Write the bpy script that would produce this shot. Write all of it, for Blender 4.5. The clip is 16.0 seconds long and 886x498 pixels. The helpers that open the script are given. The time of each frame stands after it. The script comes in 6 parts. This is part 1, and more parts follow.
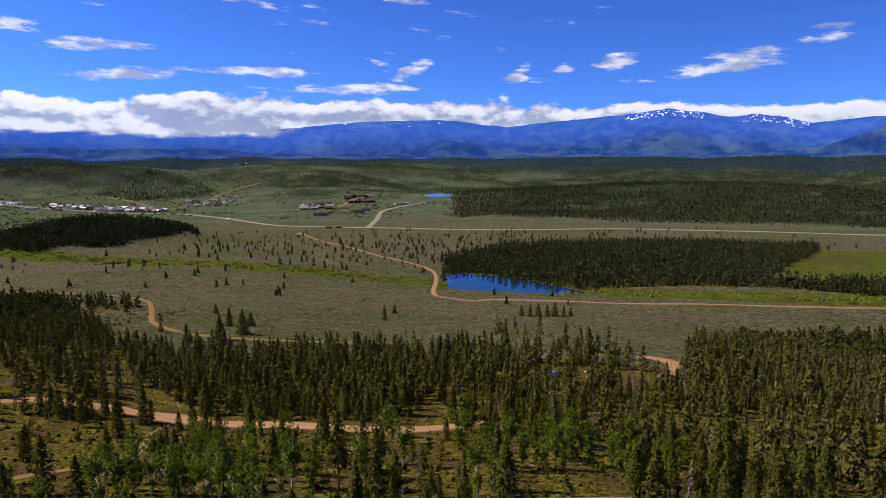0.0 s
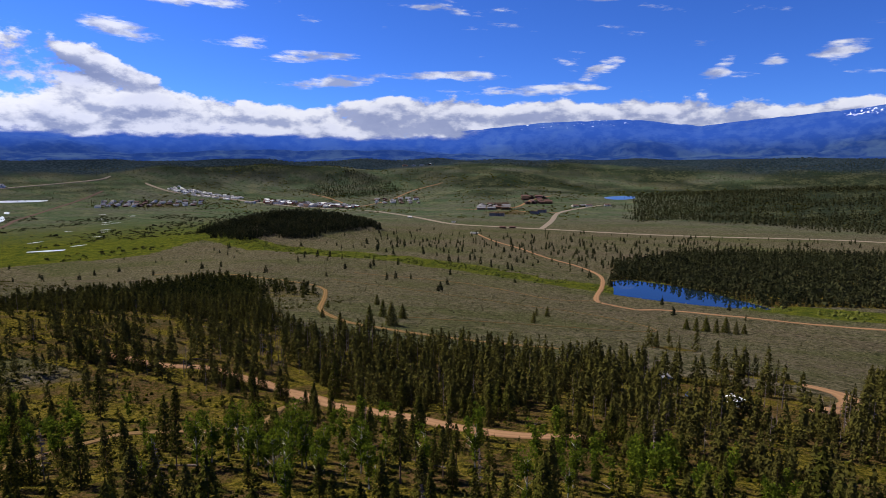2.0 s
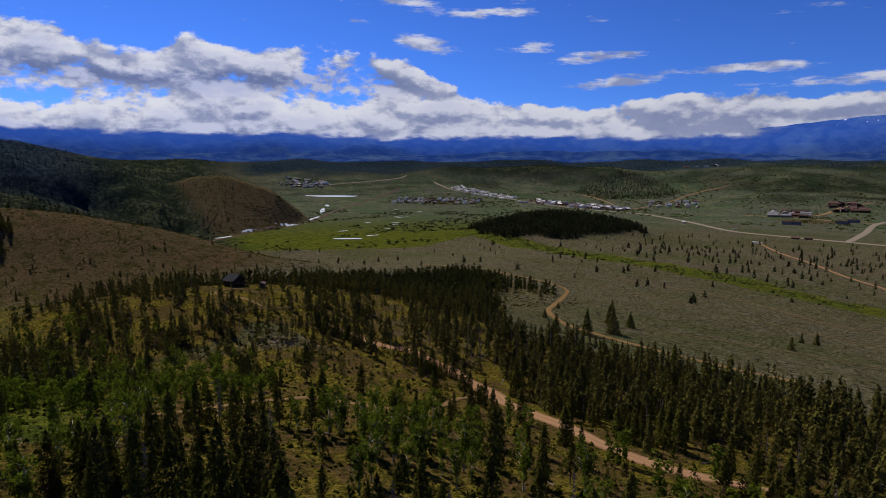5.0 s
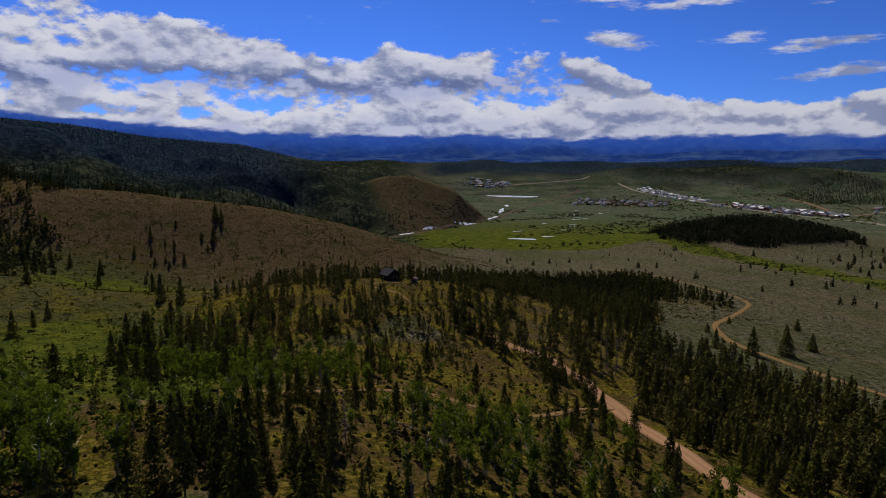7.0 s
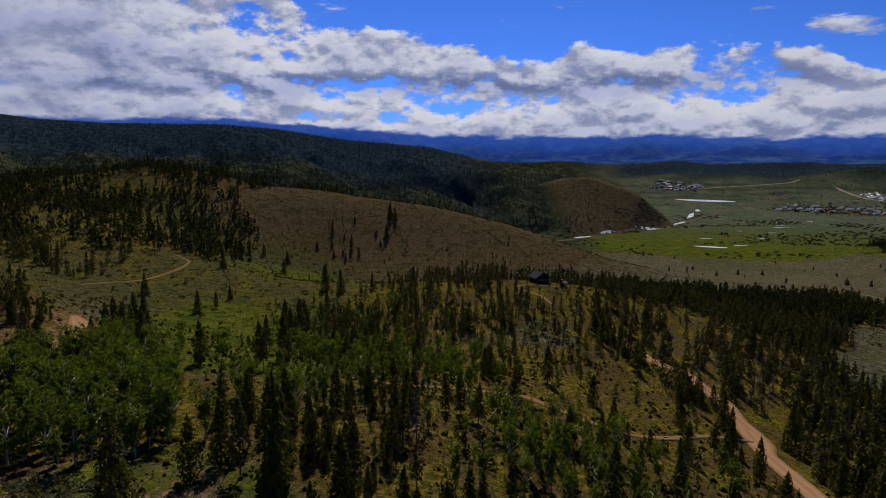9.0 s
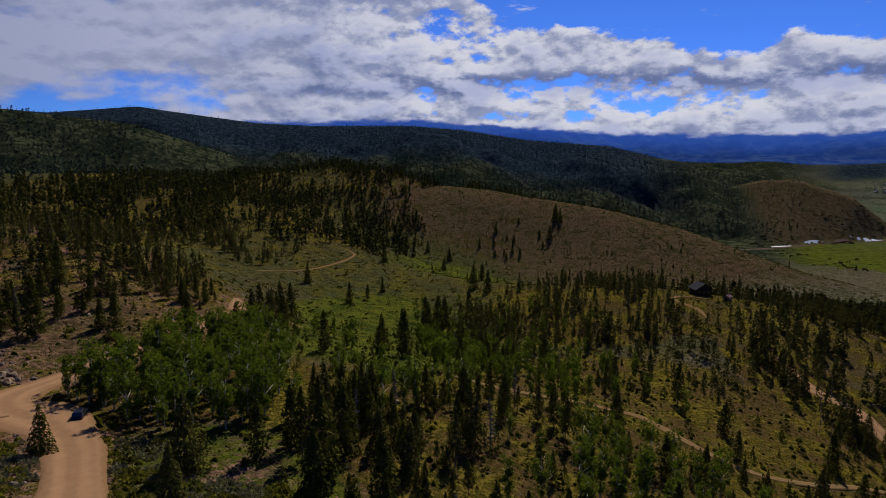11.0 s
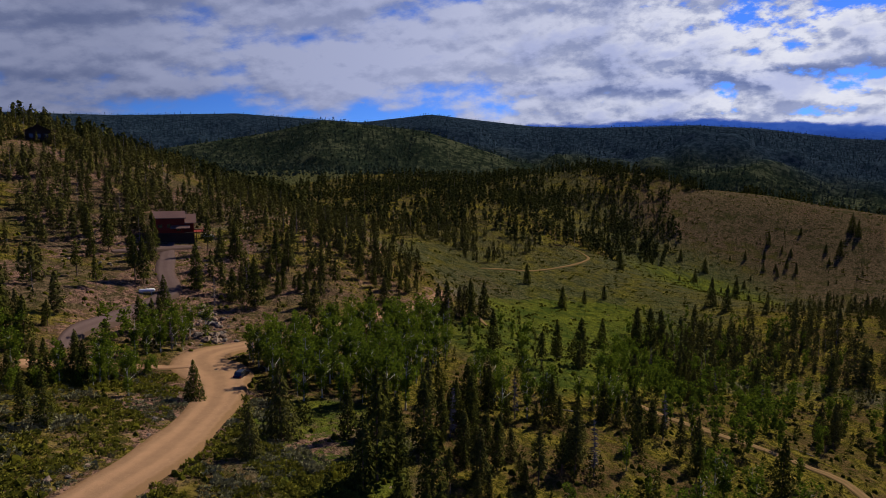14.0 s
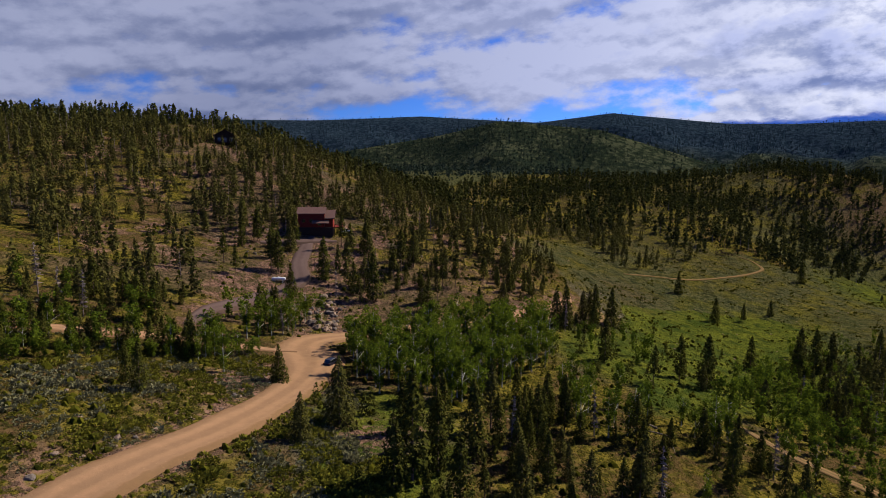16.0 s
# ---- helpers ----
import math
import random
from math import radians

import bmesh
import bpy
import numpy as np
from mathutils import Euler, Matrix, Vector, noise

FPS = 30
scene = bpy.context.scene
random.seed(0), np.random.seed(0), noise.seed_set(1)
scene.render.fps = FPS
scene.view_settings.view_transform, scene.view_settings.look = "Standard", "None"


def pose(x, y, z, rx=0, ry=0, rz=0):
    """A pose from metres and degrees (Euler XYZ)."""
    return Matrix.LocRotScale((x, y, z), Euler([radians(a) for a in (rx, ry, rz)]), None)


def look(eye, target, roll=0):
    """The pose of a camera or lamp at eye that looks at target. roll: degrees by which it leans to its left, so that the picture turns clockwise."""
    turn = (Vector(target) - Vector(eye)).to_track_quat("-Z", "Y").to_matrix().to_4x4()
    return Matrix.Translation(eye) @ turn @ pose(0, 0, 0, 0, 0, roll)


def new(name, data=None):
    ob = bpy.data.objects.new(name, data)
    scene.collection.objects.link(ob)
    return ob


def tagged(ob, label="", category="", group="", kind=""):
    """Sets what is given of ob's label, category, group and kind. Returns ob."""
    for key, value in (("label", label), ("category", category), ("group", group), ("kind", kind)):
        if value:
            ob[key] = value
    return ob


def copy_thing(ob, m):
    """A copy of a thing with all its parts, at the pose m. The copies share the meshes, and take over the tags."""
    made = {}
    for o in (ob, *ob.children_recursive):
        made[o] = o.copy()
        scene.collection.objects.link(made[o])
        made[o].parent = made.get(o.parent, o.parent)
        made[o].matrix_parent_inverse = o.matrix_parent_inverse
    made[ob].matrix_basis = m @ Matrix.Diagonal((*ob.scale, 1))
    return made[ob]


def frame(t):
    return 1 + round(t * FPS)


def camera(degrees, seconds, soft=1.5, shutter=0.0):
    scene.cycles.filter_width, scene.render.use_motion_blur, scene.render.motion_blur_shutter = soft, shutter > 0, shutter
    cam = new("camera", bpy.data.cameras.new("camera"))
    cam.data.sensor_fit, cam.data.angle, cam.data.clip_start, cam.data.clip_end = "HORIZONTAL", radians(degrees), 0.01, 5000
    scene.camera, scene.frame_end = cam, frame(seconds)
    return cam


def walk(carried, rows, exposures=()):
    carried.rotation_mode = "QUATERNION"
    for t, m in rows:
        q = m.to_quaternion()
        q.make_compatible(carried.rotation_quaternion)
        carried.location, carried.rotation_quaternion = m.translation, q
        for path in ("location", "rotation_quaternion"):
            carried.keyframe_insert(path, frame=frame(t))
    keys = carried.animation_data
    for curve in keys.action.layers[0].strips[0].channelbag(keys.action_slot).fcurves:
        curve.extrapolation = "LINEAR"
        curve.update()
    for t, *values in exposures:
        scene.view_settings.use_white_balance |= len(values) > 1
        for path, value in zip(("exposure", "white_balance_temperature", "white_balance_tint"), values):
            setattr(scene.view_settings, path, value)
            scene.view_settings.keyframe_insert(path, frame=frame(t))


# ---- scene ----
cam = camera(71.1, 16.0, soft=0.9)
PATH = [     # seconds, eye, target, roll
    (0, (-1.775, 2.265, 98.304), (-1.703, 4.244, 98.027), -0.2),
    (0.5, (3.065, 2.875, 98.306), (3.0, 4.854, 98.029), -0.2),
    (1, (8.06, 3.57, 98.285), (7.842, 5.538, 98.009), -0.1),
    (1.5, (12.947, 4.444, 98.24), (12.593, 6.393, 97.965), -0.1),
    (2, (17.852, 5.579, 98.168), (17.354, 7.497, 97.895), -0.0),
    (2.5, (22.67, 6.995, 98.076), (22.038, 8.873, 97.805), -0.0),
    (3, (27.278, 9.132, 98.019), (26.507, 10.957, 97.748), 0.1),
    (3.5, (31.652, 11.701, 97.965), (30.754, 13.467, 97.693), 0.0),
    (4, (35.853, 14.666, 97.881), (34.823, 16.359, 97.61), 0.0),
    (6.5, (52.546, 33.226, 97.626), (50.979, 34.44, 97.357), 0.0),
    (7, (55.341, 37.571, 97.617), (53.686, 38.662, 97.349), 0.0),
    (7.5, (57.845, 42.112, 97.6), (56.116, 43.081, 97.333), -0.0),
    (8, (60.0, 46.775, 97.608), (58.203, 47.611, 97.342), 0.0),
    (8.5, (61.794, 51.485, 97.616), (59.941, 52.19, 97.352), 0.0),
    (9, (63.142, 56.178, 97.669), (61.241, 56.742, 97.405), 0.1),
    (11.5, (64.751, 79.928, 98.817), (62.775, 79.778, 98.549), 0.4),
    (12, (63.752, 85.157, 98.898), (61.793, 84.859, 98.63), 0.4),
    (12.5, (62.519, 90.259, 98.937), (60.586, 89.82, 98.669), 0.3),
    (13, (60.847, 95.301, 98.939), (58.953, 94.717, 98.672), 0.4),
    (13.5, (58.798, 100.068, 98.911), (56.951, 99.349, 98.644), 0.3),
    (14, (56.321, 104.589, 98.885), (54.533, 103.734, 98.618), 0.4),
    (14.5, (53.484, 108.745, 98.814), (51.761, 107.767, 98.547), 0.3),
    (15, (50.235, 112.717, 98.713), (48.588, 111.615, 98.444), 0.4),
    (15.5, (46.883, 116.432, 98.666), (45.315, 115.22, 98.397), 0.3),
    (16, (43.02, 120.173, 98.662), (41.55, 118.845, 98.393), 0.4),
]
walk(cam, [(t, look(eye, target, roll)) for t, eye, target, roll in PATH], exposures=[(0, 0.76), (3.5, 0.36), (7, 0.0), (12.5, 0.04), (16, 0.62)])

# ---- light: high sun, blue sky with a bank of cloud round the mountains ----
SUN_AZ, SUN_EL = 75.0, 42.0      # degrees anticlockwise from +y, and above the horizon
sun_way = Vector((-math.sin(radians(SUN_AZ)) * math.cos(radians(SUN_EL)), math.cos(radians(SUN_AZ)) * math.cos(radians(SUN_EL)), math.sin(radians(SUN_EL))))
sun = new("sun", bpy.data.lights.new("sun", "SUN"))
sun.data.energy, sun.data.angle, sun.data.color = 5.0, radians(0.6), (1.0, 0.91, 0.77)
sun.matrix_world = look(sun_way * 100, (0, 0, 0))


class Nodes:
    """Short hand for node trees."""

    def __init__(self, tree):
        self.tree, self.n, self.l = tree, tree.nodes, tree.links
        self.n.clear()

    def add(self, kind, **values):
        node = self.n.new(kind)
        for key, value in values.items():
            if key == "blend":
                node.blend_type = value
            elif key == "op":
                node.operation = value
            elif key == "data":
                node.data_type = value
            elif key == "attribute":
                node.attribute_name = value
        return node

    def put(self, socket, value):
        if isinstance(value, bpy.types.NodeSocket):
            self.l.new(value, socket)
        elif value is not None:
            socket.default_value = value

    def math(self, op, a, b=None, c=None, clamp=False):
        node = self.add("ShaderNodeMath", op=op)
        node.use_clamp = clamp
        for socket, value in zip(node.inputs, (a, b, c)):
            self.put(socket, value)
        return node.outputs[0]

    def smooth(self, value, low, high, out0=0.0, out1=1.0):
        node = self.add("ShaderNodeMapRange")
        node.interpolation_type = "SMOOTHSTEP"
        for socket, v in zip(node.inputs, (value, low, high, out0, out1)):
            self.put(socket, v)
        return node.outputs[0]

    def mix(self, fac, a, b, blend="MIX"):
        node = self.add("ShaderNodeMix", data="RGBA", blend=blend)
        self.put(node.inputs[0], fac), self.put(node.inputs[6], a), self.put(node.inputs[7], b)
        return node.outputs[2]

    def noise(self, vector, scale, detail=4.0, rough=0.55, color=False):
        node = self.add("ShaderNodeTexNoise")
        self.put(node.inputs["Vector"], vector)
        node.inputs["Scale"].default_value, node.inputs["Detail"].default_value, node.inputs["Roughness"].default_value = scale, detail, rough
        return node.outputs["Color" if color else "Fac"]

    def combine(self, x, y, z):
        node = self.add("ShaderNodeCombineXYZ")
        for socket, value in zip(node.inputs, (x, y, z)):
            self.put(socket, value)
        return node.outputs[0]

    def ramp(self, fac, stops):
        node = self.add("ShaderNodeValToRGB")
        self.put(node.inputs[0], fac)
        e = node.color_ramp.elements
        while len(e) < len(stops):
            e.new(0.5)
        for k, (at, value) in enumerate(stops):
            e[k].position, e[k].color = at, (value, value, value, 1) if isinstance(value, (int, float)) else (*value, 1)
        return node.outputs[0]


def make_world():
    world = bpy.data.worlds.new("sky")
    scene.world, world.use_nodes = world, True
    g = Nodes(world.node_tree)
    sky = g.add("ShaderNodeTexSky")
    sky.sky_type, sky.sun_disc = "NISHITA", False
    sky.sun_elevation, sky.sun_rotation = radians(SUN_EL), radians(-SUN_AZ)
    sky.altitude, sky.air_density, sky.dust_density, sky.ozone_density = 2600, 0.9, 0.15, 4.0
    way = g.add("ShaderNodeTexCoord").outputs["Generated"]
    sep = g.add("ShaderNodeSeparateXYZ")
    g.put(sep.inputs[0], way)
    x, y, z = sep.outputs
    az = g.math("MULTIPLY", g.math("ARCTAN2", g.math("MULTIPLY", x, -1.0), y), 57.2958)      # degrees
    el = g.math("MULTIPLY", g.math("ARCSINE", z), 57.2958)
    # how high the cloud reaches, over the azimuth
    turn = g.add("ShaderNodeMapRange")
    g.put(turn.inputs[0], az)
    turn.inputs[1].default_value, turn.inputs[2].default_value = -60, 180
    top = g.math("MULTIPLY", g.ramp(turn.outputs[0], CLOUD_TOP), 30.0)
    # heaped cloud: lumps over bearing and height, lit from above
    def heaps(da, de):
        a2, e2 = g.math("ADD", az, da), g.math("ADD", el, de)
        big = g.noise(g.combine(g.math("MULTIPLY", a2, 0.06), g.math("MULTIPLY", e2, 0.22), 0.7), 1.0, 2, 0.5)
        fine = g.noise(g.combine(g.math("MULTIPLY", a2, 0.27), g.math("MULTIPLY", e2, 0.50), 2.3), 1.0, 9, 0.58)
        return g.math("MULTIPLY_ADD", fine, 0.62, g.math("MULTIPLY", big, 0.50))

    def sheets(da, de):
        a2, e2 = g.math("ADD", az, da), g.math("ADD", el, de)
        tilt = g.math("MULTIPLY_ADD", a2, 0.035, g.math("MULTIPLY", e2, 0.26))
        big = g.noise(g.combine(g.math("MULTIPLY", a2, 0.05), tilt, 5.1), 1.0, 3, 0.5)
        fine = g.noise(g.combine(g.math("MULTIPLY", a2, 0.20), g.math("MULTIPLY", tilt, 1.7), 8.3), 1.0, 8, 0.55)
        return g.math("MULTIPLY_ADD", fine, 0.5, g.math("MULTIPLY", big, 0.62))
    east = g.smooth(az, 88, 122, 0.0, 0.62)

    def blend(a1, b1):
        return g.math("ADD", g.math("MULTIPLY", a1, g.math("SUBTRACT", 1.0, east)), g.math("MULTIPLY", b1, east))
    lumps, lumps_up = blend(heaps(0.0, 0.0), sheets(0.0, 0.0)), blend(heaps(-0.35, 0.7), sheets(-0.4, 0.7))
    cover = g.smooth(g.math("SUBTRACT", top, el), -2.2, 1.6, -0.26, 0.15)
    cover = g.math("ADD", cover, g.math("MULTIPLY", east, g.smooth(el, 4.5, 8.5, -0.13, 0.02)))
    foot = g.math("MULTIPLY", g.smooth(el, 2.4, 4.8, 0.12, 0.0), g.smooth(az, 95, 120, 1.0, 0.3))
    # single high clouds: bearing, height, half width, half height, slope
    streak = g.noise(g.combine(g.math("MULTIPLY", az, 0.16), g.math("MULTIPLY_ADD", az, -0.03, g.math("MULTIPLY", el, 0.75)), 7.0), 1.0, 8, 0.62)
    near = None
    for ca, ce, wa, we, slope in WISPS:
        da = g.math("SUBTRACT", az, ca)
        de = g.math("SUBTRACT", g.math("SUBTRACT", el, ce), g.math("MULTIPLY", da, slope))
        d = g.math("ADD", g.math("POWER", g.math("ABSOLUTE", g.math("DIVIDE", da, wa)), 2.0), g.math("POWER", g.math("ABSOLUTE", g.math("DIVIDE", de, we)), 2.0))
        one = g.math("SUBTRACT", 1.0, d)
        near = one if near is None else g.math("MAXIMUM", near, one)
    cirrus = g.smooth(g.math("MULTIPLY_ADD", g.math("MAXIMUM", near, -0.6), 0.42, g.math("MULTIPLY_ADD", streak, 3.6, -1.8)), 0.14, 0.66)
    thick = g.math("ADD", lumps, g.math("ADD", cover, foot))
    soft = g.math("MULTIPLY_ADD", east, 0.09, 0.635)
    mask = g.math("MAXIMUM", g.smooth(thick, 0.565, soft), g.math("MULTIPLY", cirrus, 0.9))
    lit = g.smooth(g.math("SUBTRACT", lumps, lumps_up), -0.085, 0.062)
    lit = g.math("ADD", g.math("MULTIPLY", lit, g.math("MULTIPLY_ADD", east, -0.7, 1.0)), g.math("MULTIPLY", east, 0.46))
    broad = g.noise(g.combine(g.math("MULTIPLY", az, 0.045), g.math("MULTIPLY_ADD", az, 0.012, g.math("MULTIPLY", el, 0.11)), 3.3), 1.0, 4, 0.5)
    lit = g.math("ADD", lit, g.math("MULTIPLY", east, g.math("MULTIPLY_ADD", broad, 3.2, -1.6)), clamp=True)
    deep = g.smooth(thick, 0.64, 0.84)
    tier = g.math("MULTIPLY", g.smooth(g.math("ABSOLUTE", g.math("SUBTRACT", g.math("MULTIPLY_ADD", lumps, 6.0, el), 10.2)), 0.2, 1.7, 0.75, 0.0), g.smooth(az, 34, 50))
    white = g.mix(lit, (0.40, 0.46, 0.72, 1), (0.98, 1.00, 1.13, 1))
    grey = g.mix(lit, (0.13, 0.19, 0.44, 1), (0.50, 0.57, 0.93, 1))
    dull = g.math("MAXIMUM", g.math("MULTIPLY", deep, g.smooth(az, 20, 110, 0.30, 0.85)), g.smooth(az, 85, 125, 0.0, 0.80))
    cloud = g.mix(g.math("MAXIMUM", dull, tier), white, grey)
    back = g.add("ShaderNodeBackground")
    tone = g.mix(1.0, sky.outputs[0], SKY_TONE, blend="MULTIPLY")
    bright = g.mix(1.0, cloud, (CLOUD, CLOUD, CLOUD, 1), blend="MULTIPLY")
    g.put(back.inputs[0], g.mix(mask, tone, bright))
    glare = g.ramp(turn.outputs[0], ((0.0, 0.46), (0.33, 0.49), (0.42, 0.53), (0.50, 0.57), (0.66, 0.57), (0.76, 0.46), (0.86, 0.34), (1.0, 0.34)))      # brighter towards the sun
    g.put(back.inputs[1], g.math("MULTIPLY", glare, SKY * 2.0))
    out = g.add("ShaderNodeOutputWorld")
    g.l.new(back.outputs[0], out.inputs[0])


SKY, CLOUD, SKY_TONE = 0.066, 8.5, (0.39, 0.71, 1.47, 1)
CLOUD_TOP = ((0.0, 0.17), (0.25, 0.170), (0.33, 0.19), (0.405, 0.20), (0.43, 0.31), (0.46, 0.36), (0.483, 0.33), (0.51, 0.34), (0.525, 0.29), (0.545, 0.36), (0.60, 0.42), (0.625, 0.55), (0.66, 0.8), (1.0, 0.8))
WISPS = ((33, 13, 3.4, 0.5, 0.05), (31, 10.3, 3.5, 0.6, -0.08), (26, 9.2, 5.2, 0.6, -0.06), (24, 7.2, 3.6, 0.6, 0.0), (14, 7.7, 6.5, 0.5, 0.0), (12, 13.2, 5.5, 0.6, 0.05), (2, 14.3, 3.2, 0.9, 0.0), (6, 6.5, 7.5, 0.6, 0.0), (0.5, 8.0, 1.8, 0.8, -0.4), (-8.5, 7.4, 1.6, 1.2, -0.8), (-13, 8.0, 1.0, 0.6, 0.0), (-17.5, 8.4, 2.4, 0.9, -0.2), (-25, 7.8, 5.5, 1.0, -0.1), (-33, 9.6, 2.6, 0.8, 0.0), (-35, 14.3, 3.0, 0.7, 0.0), (45, 14.2, 9.5, 0.9, 0.14), (42, 10.6, 3.0, 1.2, 0.1))
make_world()


# ---- materials ----
def material(name):
    m = bpy.data.materials.new(name)
    m.use_nodes = True
    return m, Nodes(m.node_tree)


def finish(g, color, rough=0.8, bump=None, strength=0.4, distance=0.1, metallic=0.0, specular=0.3, through_light=None):
    b = g.add("ShaderNodeBsdfPrincipled")
    g.put(b.inputs["Base Color"], color), g.put(b.inputs["Roughness"], rough)
    b.inputs["Metallic"].default_value, b.inputs["Specular IOR Level"].default_value = metallic, specular
    if bump is not None:
        node = g.add("ShaderNodeBump")
        g.put(node.inputs["Height"], bump)
        node.inputs["Strength"].default_value, node.inputs["Distance"].default_value = strength, distance
        g.l.new(node.outputs[0], b.inputs["Normal"])
    shader = b.outputs[0]
    if through_light:
        t = g.add("ShaderNodeBsdfTranslucent")
        g.put(t.inputs[0], color)
        m = g.add("ShaderNodeMixShader")
        m.inputs[0].default_value = through_light
        g.l.new(shader, m.inputs[1]), g.l.new(t.outputs[0], m.inputs[2])
        shader = m.outputs[0]
    out = g.add("ShaderNodeOutputMaterial")
    g.l.new(shader, out.inputs[0])
    return b


def where(g):
    return g.add("ShaderNodeNewGeometry").outputs["Position"]


def plain(name, color, rough=0.7, vary=0.25, scale=2.0, metallic=0.0, bump=0.2, specular=0.05):
    """A worn surface of one colour, with grain and stains."""
    m, g = material(name)
    p = where(g)
    fine, broad = g.noise(p, scale * 4, 5, 0.6), g.noise(p, scale * 0.4, 3)
    dark = tuple(c * (1 - vary) for c in color) + (1,)
    light = tuple(min(1, c * (1 + vary)) for c in color) + (1,)
    finish(g, g.mix(g.math("MULTIPLY_ADD", fine, 0.6, g.math("MULTIPLY_ADD", broad, 0.8, -0.2), True), dark, light), rough, fine, bump, 0.05, metallic, specular)
    return m


def road_material(name, worn, loose):
    """Packed ground with paler wheel tracks, loose gravel between and a ragged verge."""
    m, g = material(name)
    p = where(g)
    across = g.math("ABSOLUTE", g.add("ShaderNodeAttribute", attribute="across").outputs["Fac"])
    n0, n1, n2 = g.noise(p, 3.0, 5, 0.7), g.noise(p, 0.45, 5, 0.65), g.noise(p, 0.07, 3, 0.6)
    lane = g.smooth(g.math("ABSOLUTE", g.math("SUBTRACT", g.math("MULTIPLY_ADD", n2, 0.12, across), 0.27)), 0.03, 0.16, 1.0, 0.0)
    f = g.math("ADD", g.math("MULTIPLY", lane, 0.45), g.math("MULTIPLY_ADD", n1, 1.1, -0.15), True)
    c = g.mix(f, (*loose, 1), (*worn, 1))
    c = g.mix(g.smooth(n0, 0.58, 0.72, 0.0, 0.6), c, tuple(v * 1.45 for v in worn) + (1,))
    verge = g.smooth(g.math("ADD", across, g.math("MULTIPLY_ADD", n1, 0.35, -0.175)), 0.42, 0.52)
    c = g.mix(g.math("MULTIPLY", verge, 0.6), c, (loose[0] * 0.75, loose[1] * 0.72, loose[2] * 0.55, 1))
    finish(g, c, 1.0, g.math("MULTIPLY_ADD", n0, 0.5, n1), 0.7, 0.12, specular=0.0)
    return m


def ground_material():
    m, g = material("open_ground")
    p = where(g)
    a = {k: g.add("ShaderNodeAttribute", attribute=k).outputs["Fac"] for k in ("meadow", "dry", "wood", "far", "plain", "red", "spruce", "upland")}
    n0, n1, n2, n3 = g.noise(p, 2.6, 5, 0.7), g.noise(p, 0.7, 6, 0.68), g.noise(p, 0.075, 6, 0.62), g.noise(p, 0.012, 5, 0.6)
    cells = g.add("ShaderNodeTexVoronoi")
    far_off = g.add("ShaderNodeVectorMath", op="MULTIPLY_ADD")
    g.put(far_off.inputs[0], g.noise(p, 0.9, 3, 0.6, True)), g.put(far_off.inputs[2], p)
    far_off.inputs[1].default_value = (3.5, 3.5, 3.5)
    g.put(cells.inputs["Vector"], far_off.outputs[0])
    cells.inputs["Scale"].default_value = 0.75
    tuft = g.smooth(g.math("ADD", cells.outputs["Distance"], g.math("MULTIPLY_ADD", n0, 1.3, -0.65)), 0.25, 0.70)      # 0 on a clump, 1 between
    coarse = g.smooth(n1, 0.42, 0.60)
    sage = g.mix(tuft, (0.036, 0.037, 0.021, 1), (0.110, 0.094, 0.060, 1))
    sage = g.mix(g.smooth(n2, 0.40, 0.64), sage, g.mix(tuft, (0.028, 0.032, 0.014, 1), (0.082, 0.075, 0.038, 1)))
    bands = g.add("ShaderNodeMapping")
    g.put(bands.inputs["Vector"], p)
    bands.inputs["Scale"].default_value = (0.0035, 0.0085, 0.0)
    bands.inputs["Rotation"].default_value = (0, 0, 0.35)
    n4 = g.noise(bands.outputs[0], 1.0, 7, 0.62)
    sage = g.mix(g.smooth(n4, 0.50, 0.60, 0.0, 0.75), sage, g.mix(coarse, (0.036, 0.046, 0.016, 1), (0.072, 0.074, 0.028, 1)))
    sage = g.mix(g.smooth(n4, 0.46, 0.38, 0.0, 0.5), sage, (0.080, 0.062, 0.042, 1))
    clumps = g.noise(p, 0.24, 3, 0.6)
    sage = g.mix(g.smooth(clumps, 0.54, 0.63, 0.0, 0.85), sage, (0.018, 0.021, 0.010, 1))
    sage = g.mix(g.smooth(clumps, 0.44, 0.36, 0.0, 0.6), sage, (0.142, 0.120, 0.080, 1))
    sage = g.mix(g.math("MULTIPLY", a["upland"], 0.85), sage, g.mix(g.smooth(clumps, 0.52, 0.62, 0.0, 0.85), g.mix(tuft, (0.018, 0.023, 0.007, 1), (0.062, 0.062, 0.021, 1)), (0.014, 0.018, 0.007, 1)))
    green = g.mix(g.smooth(n2, 0.35, 0.65), (0.042, 0.056, 0.010, 1), (0.105, 0.106, 0.014, 1))
    green = g.mix(g.math("MULTIPLY", coarse, 0.6), green, (0.020, 0.034, 0.005, 1))
    green = g.mix(g.smooth(clumps, 0.54, 0.64, 0.0, 0.7), green, (0.020, 0.030, 0.008, 1))
    earth = g.mix(tuft, (0.032, 0.028, 0.012, 1), (0.092, 0.064, 0.035, 1))
    earth = g.mix(g.smooth(n3, 0.5, 0.62, 0.0, 0.7), earth, g.mix(tuft, (0.034, 0.026, 0.013, 1), (0.096, 0.060, 0.035, 1)))
    earth = g.mix(g.smooth(n2, 0.50, 0.62, 0.0, 0.75), earth, (0.026, 0.028, 0.010, 1))
    earth = g.mix(g.smooth(clumps, 0.55, 0.63, 0.0, 0.6), earth, (0.020, 0.022, 0.008, 1))
